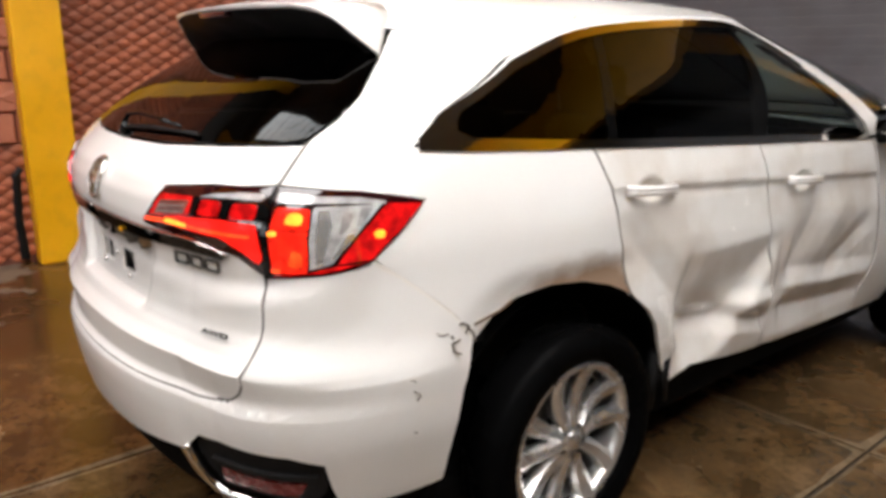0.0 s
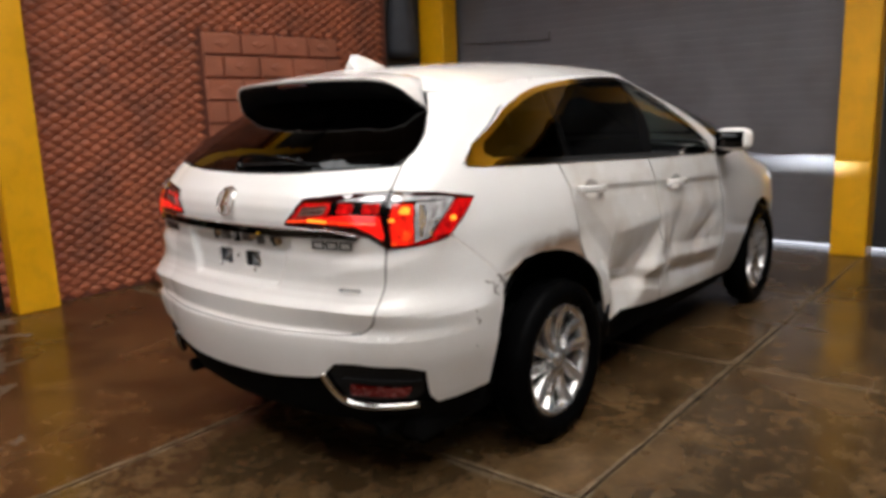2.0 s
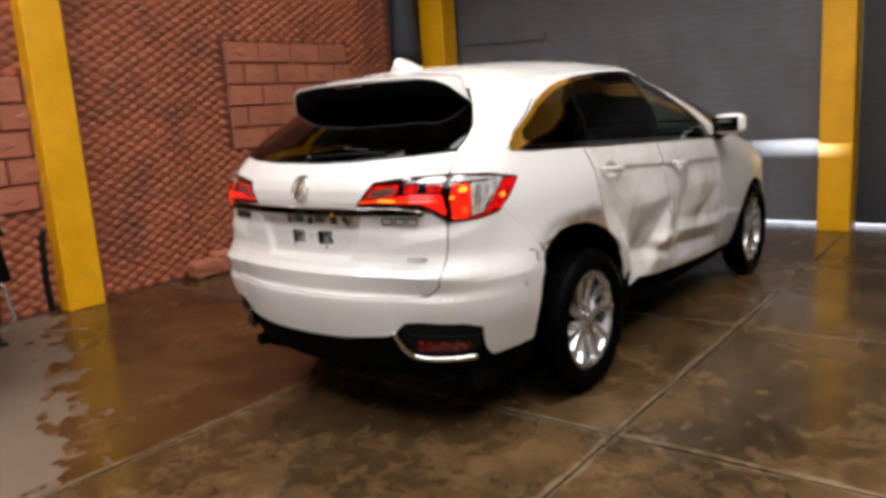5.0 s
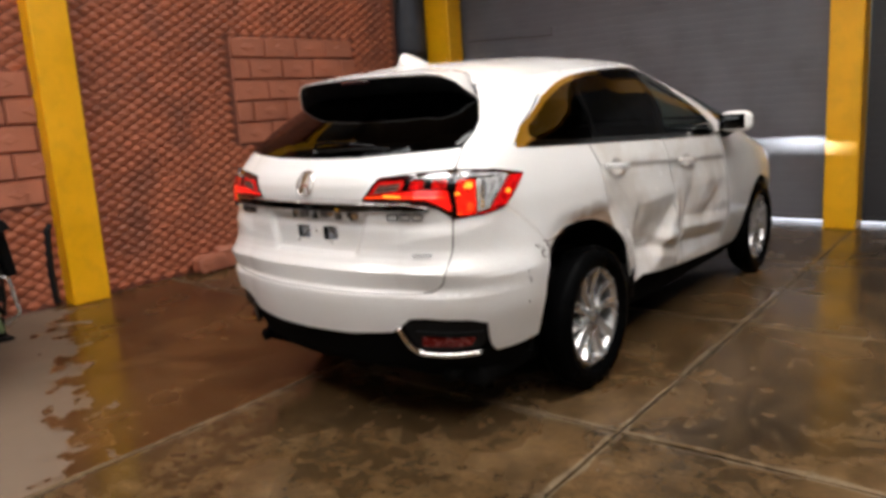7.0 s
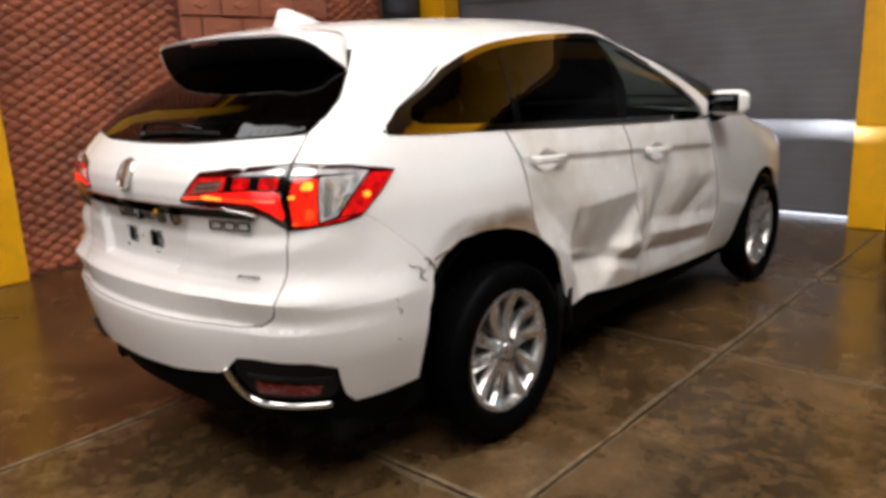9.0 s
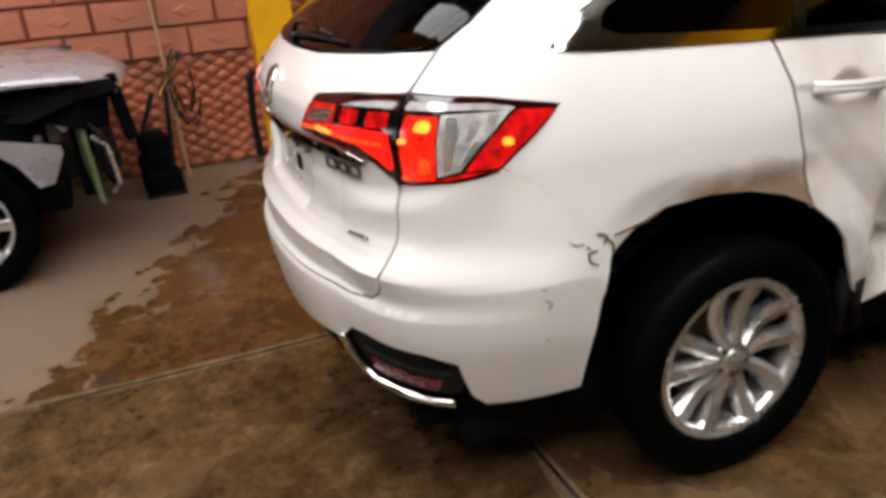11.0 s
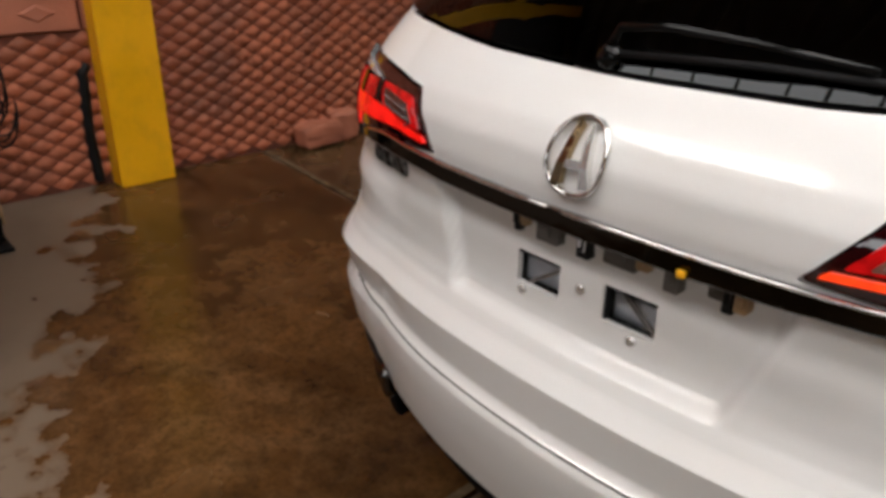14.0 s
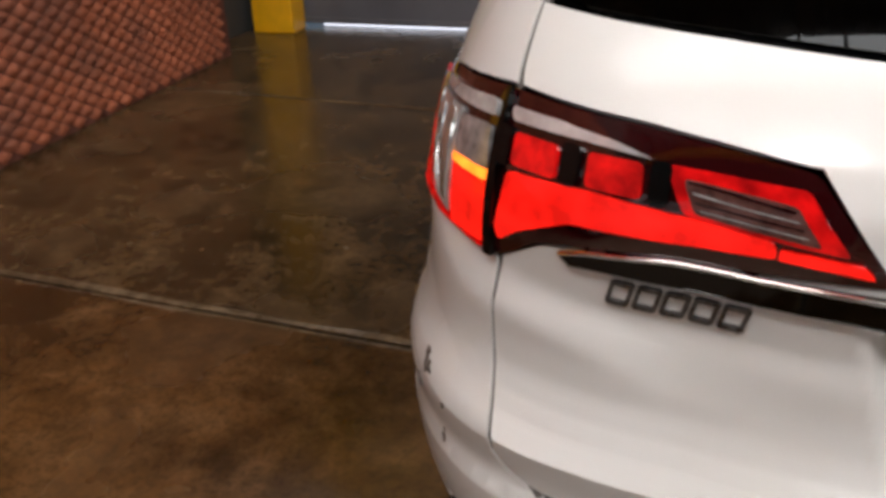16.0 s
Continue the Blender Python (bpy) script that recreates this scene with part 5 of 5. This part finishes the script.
# Roller shutters.
def shutter(name, x0, x1, label, mat):
    s = structure(name, label, "shutter")
    b = bmesh.new()
    prev = None
    for dz, dy in ((0.0, 0.0007), (0.002, 0.0), (0.010, -0.0004), (0.040, -0.0008), (0.066, -0.0004), (0.077, 0.0), (0.0797, 0.0007)):
        v = [b.verts.new((x, dy, dz)) for x in (x0, x1)]
        if prev:
            b.faces.new((prev[0], prev[1], v[1], v[0]))
        prev = v
    me = mesh_of("slat", b, mat)
    for k in range(41):
        o = new("slat", me)
        o.location, o.parent = (0, Y_S, 0.085 + 0.080 * k), s
    part("bottom_bar", box(x0, x1, Y_S - 0.02, Y_S + 0.03, 0.035, 0.085, 0.004, 1), mat, s)
    return s


sh1 = shutter("shutter_1", -3.62, 0.96, "grey closed roller shutter with a gap of daylight beneath", M["shutter"])
sh2 = shutter("shutter_2", 1.24, 5.6, "dark grey closed roller shutter beside a yellow column", M["dark_shutter"])
# Dents in the shutter drawn as dark strips, their shade put into the colour.
part("dent_line", moved(box(-0.62, 0.62, -0.010, 0.0, -0.006, 0.006), pose(-2.75, Y_S - 0.008, 2.16, 0, 2, 0)), M["dark_wall"], sh1)
part("dent_line", box(-2.15, -2.138, Y_S - 0.016, Y_S - 0.006, 2.14, 2.24), M["dark_wall"], sh1)
outside = structure("daylight_outside", "strip of daylight outside under the shutter", "daylight")
part("strip_of_light", box(-3.3, 5.6, Y_S + 0.05, Y_S + 0.052, 0.005, 0.035), M["daylight"], outside)

# Hanging canvas in the corner.
canvas = thing("hanging_canvas", (-3.82, 4.2, 2.0), "grey canvas bag hanging in the dark corner", "bag")
bm = bmesh.new()
rr = []
for z, a, b in ((3.1, 0.05, 0.05), (2.75, 0.10, 0.10), (2.4, 0.15, 0.13), (2.12, 0.18, 0.15), (2.03, 0.17, 0.13)):
    rr.append([bm.verts.new((-3.80 + a * math.cos(k * math.tau / 14) * (1 + 0.14 * math.sin(3 * k)), 4.27 + b * 1.5 * math.sin(k * math.tau / 14), z)) for k in range(14)])
for u, v in zip(rr, rr[1:]):
    for k in range(14):
        bm.faces.new((u[k], u[(k + 1) % 14], v[(k + 1) % 14], v[k]))
bm.faces.new(rr[-1])
bm.faces.new(rr[0][::-1])
part("cloth", bm, M["grey_cloth"], canvas, smooth=True)
part("hook_cord", tube([(-3.80, 4.27, 3.08), (-3.84, 4.27, ROOF_Z - 0.01)], 0.012, 6), M["black"], canvas)

# The wrecked car in the next bay, its front stripped.
wreck = thing("wrecked_car", (-2.58, -2.34, 0), "silver grey wrecked car with its bumper and headlamp missing", "car")
WM = pose(-2.58, -2.34, 0, 0, 0, 4)


def wreck_part(name, bm, mat, label="", smooth=False, parent=None):
    moved(bm, WM)
    return part(name, bm, mat, parent or wreck, label, smooth)


def loft(rings, close=False):
    b = bmesh.new()
    vs = [[b.verts.new(p) for p in r] for r in rings]
    for u, v in zip(vs, vs[1:]):
        for k in range(len(u) - (0 if close else 1)):
            b.faces.new((u[k], u[(k + 1) % len(u)], v[(k + 1) % len(u)], v[k]))
    return b


hood = []
for y, z, w in ((-0.75, 1.10, 0.74), (-0.3, 1.10, 0.76), (0.2, 1.07, 0.75), (0.6, 1.02, 0.70), (0.86, 0.96, 0.62), (0.93, 0.92, 0.58), (0.92, 0.89, 0.57)):
    hood.append([(x * w, y - 0.10 * abs(x) ** 3, z - 0.05 * abs(x) ** 3 + (0.012 if 0.55 < abs(x) < 0.75 else 0)) for x in np.linspace(-1, 1, 17)])
wreck_part("bonnet", loft(hood), M["grey_paint"], "silver grey bonnet", True)
for sg in (1, -1):
    fend = []
    for f in np.linspace(0, 1, 19):
        y = -0.75 + 1.42 * f
        zb = 0.30
        if abs(y) < 0.40:
            zb = 0.36 + math.sqrt(max(0, 0.40 ** 2 - y * y)) * 0.98
        elif y >= 0.40:
            zb = 0.80
        if y > 0.10:
            zb = max(zb, 0.76 + 0.10 * min(1.0, (y - 0.10) / 0.2))
        top = 1.045 - 0.05 * f * f
        w = 0.90 - 0.10 * max(0, f - 0.5) ** 1.5
        fend.append([(sg * (w - 0.12), y, top + 0.005), (sg * (w - 0.05), y, top - 0.01), (sg * (w - 0.01), y, top - 0.07 + 0.04 * f), (sg * (w - 0.03), y, top - 0.085 + 0.04 * f)])
    wreck_part("wing_top", loft(fend), M["grey_paint"], "silver grey wing edge", True)
    fend = []
    for y in np.linspace(-0.75, 0.52, 19):
        zb = 0.30 if y < -0.40 else 0.40 + 2.0 * (y - 0.40) if y > 0.40 else 0.36 + math.sqrt(max(0, 0.40 ** 2 - y * y)) * 0.98
        zt = max(zb + 0.01, 0.93 - 0.25 * ((y + 0.75) / 1.27) ** 1.3)
        fend.append([(sg * (0.895 - 0.02 * u), y, zt + (zb - zt) * u) for u in (0.0, 0.3, 0.7, 1.0)])
    wreck_part("front_wing", loft(fend), M["grey_paint"], "silver grey wing, torn off where the headlamp was", True)
    wl = part("wheel", ring_of([(-0.18, 0.22), (-0.19, 0.30), (-0.16, 0.335), (0, 0.34), (0.02, 0.33), (0.03, 0.29), (0.015, 0.23), (-0.01, 0.225)]), M["rubber"], wreck, "black tyre on a silver wheel", smooth=True)
    part("rim", ring_of([(-0.05, 0.20), (0.0, 0.205), (0.012, 0.215), (0.012, 0.226), (0.0, 0.228)]), M["alloy"], wl, smooth=True)
    for k in range(7):
        sp_b = box(-0.03, 0.005, -0.028, 0.028, 0.04, 0.212, 0.006, 1)
        part("spoke", moved(sp_b, pose(0, 0, 0, k * 360 / 7 + 10, 0, 0)), M["alloy"], wl)
    part("hub", ring_of([(-0.03, 0.06), (0.008, 0.055), (0.012, 0.001)], 20), M["alloy"], wl)
    part("barrel", ring_of([(-0.12, 0.205), (-0.12, 0.001)], 20), M["shell"], wl)
    wl.matrix_parent_inverse = Matrix.Translation(-wreck.location)
    wl.matrix_basis = WM @ Matrix.Translation((sg * 0.86, 0, 0.34)) @ (Matrix() if sg > 0 else pose(0, 0, 0, 0, 0, 180))
    for c in wl.children:
        c.matrix_parent_inverse = Matrix()
    # A near-black sheet stands in for the shade inside the empty headlamp hole.
    wreck_part("headlamp_hole", loft([[(sg * 0.82, 0.28, 0.86), (sg * 0.80, 0.66, 0.95), (sg * 0.60, 0.80, 0.93)], [(sg * 0.80, 0.30, 0.84), (sg * 0.79, 0.62, 0.72), (sg * 0.58, 0.76, 0.68)]]), M["shell"])
wreck_part("body", box(-0.88, 0.88, -3.45, -0.76, 0.32, 1.02, 0.12, 4), M["grey_paint"], "silver grey body", True)
CAB = [[(-0.74, -0.85, 1.00), (0.74, -0.85, 1.00), (0.74, -3.25, 1.00), (-0.74, -3.25, 1.00)], [(-0.58, -1.55, 1.44), (0.58, -1.55, 1.44), (0.60, -2.80, 1.42), (-0.60, -2.80, 1.42)], [(-0.44, -1.75, 1.48), (0.44, -1.75, 1.48), (0.46, -2.65, 1.47), (-0.46, -2.65, 1.47)]]
cabin = loft([r + r[:1] for r in CAB])
cabin.faces.new([cabin.verts.new(p) for p in CAB[2]])
wreck_part("cabin", cabin, M["grey_paint"], "silver grey roof and pillars", True)
for k in range(4):
    p = [Vector(CAB[0][k]), Vector(CAB[0][(k + 1) % 4]), Vector(CAB[1][(k + 1) % 4]), Vector(CAB[1][k])]
    mid = sum(p, Vector()) / 4
    nrm = (p[1] - p[0]).cross(p[3] - p[0]).normalized()
    if nrm.dot(mid - Vector((0, -2.05, 1.2))) < 0:
        nrm = -nrm
    pane = bmesh.new()
    pane.faces.new([pane.verts.new(mid + (q - mid) * 0.84 + nrm * 0.006) for q in p])
    bmesh.ops.solidify(pane, geom=pane.faces[:], thickness=0.003)
    wreck_part("window", pane, M["glass"], "dark window glass")
for sg in (1, -1):
    back = part("wheel", ring_of([(-0.18, 0.22), (-0.19, 0.30), (-0.16, 0.335), (0, 0.34), (0.02, 0.33), (0.03, 0.29), (0.015, 0.23), (-0.01, 0.001)]), M["rubber"], wreck, "black tyre", smooth=True)
    back.matrix_parent_inverse = Matrix.Translation(-wreck.location)
    back.matrix_basis = WM @ Matrix.Translation((sg * 0.88, -2.62, 0.34)) @ (Matrix() if sg > 0 else pose(0, 0, 0, 0, 0, 180))
# Solid near-black block in place of the shaded hollow under the bonnet.
wreck_part("engine_bay", box(-0.72, 0.72, -0.7, 0.50, 0.30, 0.90, 0.04), M["shell"], "near-black block standing in for the engine bay's shade")
wreck_part("radiator_support", joined(box(-0.62, 0.62, 0.56, 0.64, 0.86, 0.91, 0.01), box(-0.62, 0.62, 0.56, 0.64, 0.34, 0.40, 0.01), box(0.56, 0.62, 0.56, 0.66, 0.34, 0.9, 0.01), box(-0.62, -0.56, 0.56, 0.66, 0.34, 0.9, 0.01), box(0.12, 0.16, 0.58, 0.66, 0.34, 0.9, 0.01)), M["shell"], "black radiator support")
wreck_part("radiator", box(-0.55, 0.55, 0.52, 0.57, 0.40, 0.86), M["rust"], "greasy radiator")
wreck_part("crash_bar", joined(box(-0.60, 0.60, 0.70, 0.78, 0.46, 0.56, 0.015), box(0.50, 0.58, 0.5, 0.72, 0.44, 0.58), box(-0.58, -0.50, 0.5, 0.72, 0.44, 0.58)), M["black"], "black bumper beam")
for k, (x, m) in enumerate(((0.62, "green"), (0.68, "rust"), (0.74, "green"), (0.55, "rust"))):
    wreck_part("hose", tube([(x, 0.58, 0.88), (x + 0.010, 0.60 + 0.01 * k, 0.70), (x + 0.016, 0.61 + 0.01 * k, 0.52), (x + 0.03, 0.64, 0.33)], 0.016 - 0.003 * (k % 2), 8), M[m], "dangling hose")
for k in range(7):
    x = 0.28 + 0.07 * k
    wreck_part("hose", tube([(x, 0.60, 0.84 - 0.03 * (k % 3)), (x + 0.05 * (-1) ** k, 0.70, 0.66), (x + 0.03, 0.66 + 0.02 * (k % 4), 0.48), (x - 0.04 * (-1) ** k, 0.72, 0.30 + 0.02 * k)], 0.010 + 0.003 * (k % 3), 6), M[("black", "rust", "shell")[k % 3]], "dangling hose")
wreck_part("lamp_bracket", joined(box(0.66, 0.72, 0.46, 0.52, 0.66, 0.82, 0.01), box(0.74, 0.80, 0.40, 0.44, 0.60, 0.72, 0.012)), M["rust"], "greasy broken bracket")
wreck_part("bracket", tube([(0.70, 0.66, 0.66), (0.78, 0.72, 0.62), (0.80, 0.74, 0.42), (0.72, 0.70, 0.36)], 0.011, 8), M["alloy"], "bent bare bracket")
wreck_part("side_panel", moved(box(-0.03, 0.03, -0.035, 0.035, -0.14, 0.22, 0.012), pose(0.50, 0.84, 0.72, 8, 0, 6)), M["shell"], "black plastic edge of the front panel")
wreck_part("lamp_bulb", tube([(0.70, 0.50, 0.80), (0.73, 0.53, 0.76), (0.745, 0.55, 0.72)], 0.032, 10, 0.5), M["foam"], "pale broken lamp piece")
wreck_part("arch_liner", loft([[(x, 0.41 * math.cos(a), 0.34 + 0.41 * math.sin(a)) for a in np.linspace(-0.1, math.pi, 16)] for x in (0.86, 0.45)]), M["shell"])
wreck_part("plastic_edge", loft([[(0.86, 0.30, 0.82), (0.82, 0.62, 0.93), (0.62, 0.82, 0.93)], [(0.87, 0.40, 0.80), (0.83, 0.64, 0.87), (0.63, 0.85, 0.87)]]), M["shell"])

# Black hand truck with a chrome grip, a tan stick leaning beside it.
truck = thing("hand_truck", (-3.25, -1.32, 0), "black hand truck with a chrome grip, car parts and tangled cables", "hand truck")
for dy in (-0.09, 0.09):
    part("rail", tube([(-3.10, -1.36 + dy, 0.03), (-3.22, -1.32 + dy, 0.40), (-3.30, -1.25 + dy * 0.5, 0.64)], 0.018, 8), M["black"], truck)
part("crossbar", tube([(-3.22, -1.42, 0.40), (-3.22, -1.22, 0.40)], 0.014, 8), M["black"], truck)
part("grip", tube([(-3.30, -1.25, 0.62), (-3.32, -1.17, 0.74), (-3.33, -1.10, 0.84), (-3.33, -1.06, 0.89)], 0.026, 10), M["chrome"], truck, "chrome grip")
part("toe_plate", box(-3.20, -2.92, -1.46, -1.20, 0.003, 0.02, 0.004), M["black"], truck)
for x, y, z, a, b, c, turn in ((-3.08, -1.34, 0.021, 0.11, 0.12, 0.14, 8), (-3.10, -1.36, 0.155, 0.09, 0.10, 0.12, -14), (-3.14, -1.35, 0.268, 0.07, 0.09, 0.13, 20)):
    bm = box(-a, a, -b, b, 0, c, 0.022, 2)
    bmesh.ops.subdivide_edges(bm, edges=bm.edges[:], cuts=1, use_grid_fill=True)
    for v in bm.verts:
        if v.co.z > 0.02:
            v.co += noise.noise_vector(v.co * 14 + Vector((x * 9, y * 5, z * 31))) * 0.018
    part("load", moved(bm, pose(x, y, z, 0, 0, turn)), M["shell"], truck, "lumpy black plastic car part", smooth=True)
for k in range(6):
    r = 0.06 + 0.018 * k
    part("cable", tube([(-3.36 + 0.010 * k, -1.08 + 0.015 * (k % 2) + r * math.sin(a) * 0.7, 0.56 + 0.06 * (k % 3) + r * math.cos(a) * 1.7) for a in np.linspace(0.5 * k, 4.4 + 0.3 * k, 14)], 0.006, 6), M["black"], truck)
part("red_knob", box(-3.24, -3.18, -1.34, -1.25, 0.36, 0.40, 0.012), material("red_plastic", (0.35, 0.03, 0.02), 0.4), truck)
stick = thing("stick", (-3.30, -1.16, 0), "thin tan wooden stick leaning on the brick wall", "stick")
part("pole", tube([(-3.30, -1.16, 0.004), (-3.40, -1.17, 0.6), (-3.575, -1.19, 1.55)], 0.012, 8), M["tan"], stick)

# Broken brick lying at the foot of the wall.
stone = thing("broken_brick", (-3.5, 0.86, 0), "broken red brick lump lying against the wall", "brick")
bm = joined(moved(box(-0.075, 0.075, -0.19, 0.12, 0.0, 0.155, 0.03, 2), pose(-3.47, 0.80, 0.0, 0, 0, 4)), moved(box(-0.06, 0.06, -0.095, 0.095, 0.0, 0.205, 0.032, 2), pose(-3.49, 0.97, 0.0, 4, 0, -12)))
bmesh.ops.subdivide_edges(bm, edges=bm.edges[:], cuts=2, use_grid_fill=True)
for v in bm.verts:
    v.co += Vector((noise.noise(v.co * 19), noise.noise(v.co * 23 + Vector((3, 1, 2))), noise.noise(v.co * 17 + Vector((7, 5, 1))))) * 0.013
bmesh.ops.translate(bm, verts=bm.verts[:], vec=(0, 0, -min(v.co.z for v in bm.verts)))
part("lump", bm, M["pale_brick"], stone)

# Concrete slabs with open joints.
XJ = [X_W, -0.47, 1.22, 2.92, 4.62, X_E]
part("subfloor", box(X_W - 0.5, X_E, Y_B, Y_S + 0.3, -0.2, -0.022), M["joint"], floor)
chip = random.Random(23)


def slab_mesh(corners):
    """A slab from four corners, its worn pale rim of uneven width along the joints."""
    b, outer, inner = bmesh.new(), [], []
    mid = Vector((sum(c[0] for c in corners) / 4, sum(c[1] for c in corners) / 4, 0))
    for k in range(4):
        p, q = Vector((*corners[k], 0)), Vector((*corners[(k + 1) % 4], 0))
        along = (q - p).normalized()
        inward = Vector((-along.y, along.x, 0))
        wide = chip.uniform(0.012, 0.026)
        for i in range(14):
            u = p + (q - p) * (i / 14)
            outer.append(u + inward * (chip.uniform(0.0, 0.005) if i else 0))
            inner.append(u + inward * (wide * chip.uniform(0.5, 1.6)) + (along * wide if i == 0 else Vector()))
    lo = [b.verts.new(v + Vector((0, 0, -0.02))) for v in outer]
    hi = [b.verts.new(v + Vector((0, 0, -0.003))) for v in outer]
    top = [b.verts.new(v) for v in inner]
    b.faces.new(top)
    for k in range(len(lo)):
        n = (k + 1) % len(lo)
        b.faces.new((lo[k], lo[n], hi[n], hi[k]))
        b.faces.new((hi[k], hi[n], top[n], top[k])).material_index = 1
    return b


for i in range(len(XJ) - 1):
    yj = [Y_B, -8.9, -7.2, -5.5, -3.85, -2.15, -0.45, 1.30, 3.05, Y_S + 0.3]
    if i == 0:
        yj = [Y_B, -5.2, -2.6, 0.2, 2.6, Y_S + 0.3]
    for a, b in zip(yj, yj[1:]):
        g = 0.005
        x0, x1 = XJ[i] + (g if i else -0.5), XJ[i + 1] - g
        slant = lambda x, y: y - 0.07 * (x + 0.47) * (1 if i == 0 and Y_B + 0.1 < y < Y_S else 0)
        bm = slab_mesh([(x0, slant(x0, a) + g), (x1, slant(x1, a) + g), (x1, slant(x1, b) - g), (x0, slant(x0, b) - g)])
        slab = part("slab", bm, M["slab_orange"] if i == 0 and b < 0.5 else M["slab"], floor)
        slab.data.materials.append(M["slab_edge"])

# Plain large bricks let into the wall, each with a raised lozenge.
brick_me = {}


def big_brick(y0, y1, z0, z1):
    key = (round(y1 - y0, 3), round(z1 - z0, 3))
    if key not in brick_me:
        w, h = key
        b = bmesh.new()
        def add(pts0, pts1):
            u = [b.verts.new(p) for p in pts0]
            v = [b.verts.new(p) for p in pts1]
            b.faces.new(v)
            for k in range(4):
                b.faces.new((u[k], u[(k + 1) % 4], v[(k + 1) % 4], v[k]))
        e = 0.012
        add([(0, 0, 0), (0, w, 0), (0, w, h), (0, 0, h)], [(0.028, e, e), (0.028, w - e, e), (0.028, w - e, h - e), (0.028, e, h - e)])
        if w > 0.25:
            cy, cz = w / 2, h / 2
            q = lambda r: [(0.027 if r == 1 else 0.036, cy + sy * 0.095 * r, cz + sz * 0.045 * r) for sy, sz in ((-1, 0), (0, -1), (1, 0), (0, 1))]
            add(q(1), q(0.72))
        brick_me[key] = mesh_of("brick", b, M["pale_brick"])
    o = new("brick", brick_me[key])
    o.location = (X_W, y0, z0)
    o.parent = wall_w


PATCHES = ((1.34, 3.02, 1.14, 5), (-2.60, -0.24, 0.83, 5))
RH, BL = 0.207, 0.41
for y0, y1, z0, rows_n in PATCHES:
    for r in range(rows_n):
        y = y0 - (BL / 2 if r % 2 else 0)
        while y < y1 - 0.02:
            a, b = max(y, y0) + 0.006, min(y + BL, y1) - 0.006
            if b - a > 0.05:
                big_brick(a, b, z0 + r * RH + 0.006, z0 + (r + 1) * RH - 0.006)
            y += BL

# Diamond pattern over the rest of the wall: one raised pillow each.
DW, DH = 0.150, 0.088
pillow_v = [(0, -DW / 2 + 0.006, 0), (0, 0, -DH / 2 + 0.004), (0, DW / 2 - 0.006, 0), (0, 0, DH / 2 - 0.004),
            (0.016, -DW * 0.30, 0), (0.016, 0, -DH * 0.30), (0.016, DW * 0.30, 0), (0.016, 0, DH * 0.30), (0.022, 0, 0.004)]
pillow_f = [(0, 1, 5, 4), (1, 2, 6, 5), (2, 3, 7, 6), (3, 0, 4, 7), (4, 5, 8), (5, 6, 8), (6, 7, 8), (7, 4, 8)]
pm = bpy.data.meshes.new("diamond")
pm.from_pydata(pillow_v, [], pillow_f)
pm.materials.append(M["brick"])
pm.shade_smooth()
joined_v, joined_f, single = [], [], 0
nz = int(ROOF_Z / (DH / 2))
for iz in range(1, nz):
    z = iz * DH / 2
    if z > 3.84:
        break
    y = -5.2 + (DW / 2 if iz % 2 else 0)
    while y < 3.70:
        if not any(a - 0.02 < y < b + 0.02 and c - 0.015 < z < c + n * RH + 0.015 for a, b, c, n in PATCHES):
            if single < 300 and -0.1 < y < 1.2 and z < 1.15 or single < 300 and -1.0 < y < -0.5 and z < 0.9:
                o = new("diamond", pm)
                o.location, o.parent = (X_W, y, z), wall_w
                single += 1
            else:
                k = len(joined_v)
                j = 0.002 * random.uniform(-1, 1)
                joined_v += [(X_W + p[0] * random.uniform(0.8, 1.15) if p[0] else X_W, y + p[1] + j, z + p[2]) for p in pillow_v]
                joined_f += [tuple(q + k for q in f) for f in pillow_f]
        y += DW
jm = bpy.data.meshes.new("diamond_field")
jm.from_pydata(joined_v, [], joined_f)
jm.materials.append(M["brick"])
jm.shade_smooth()
part("diamond_field", jm, M["brick"], wall_w, kind="stuff")
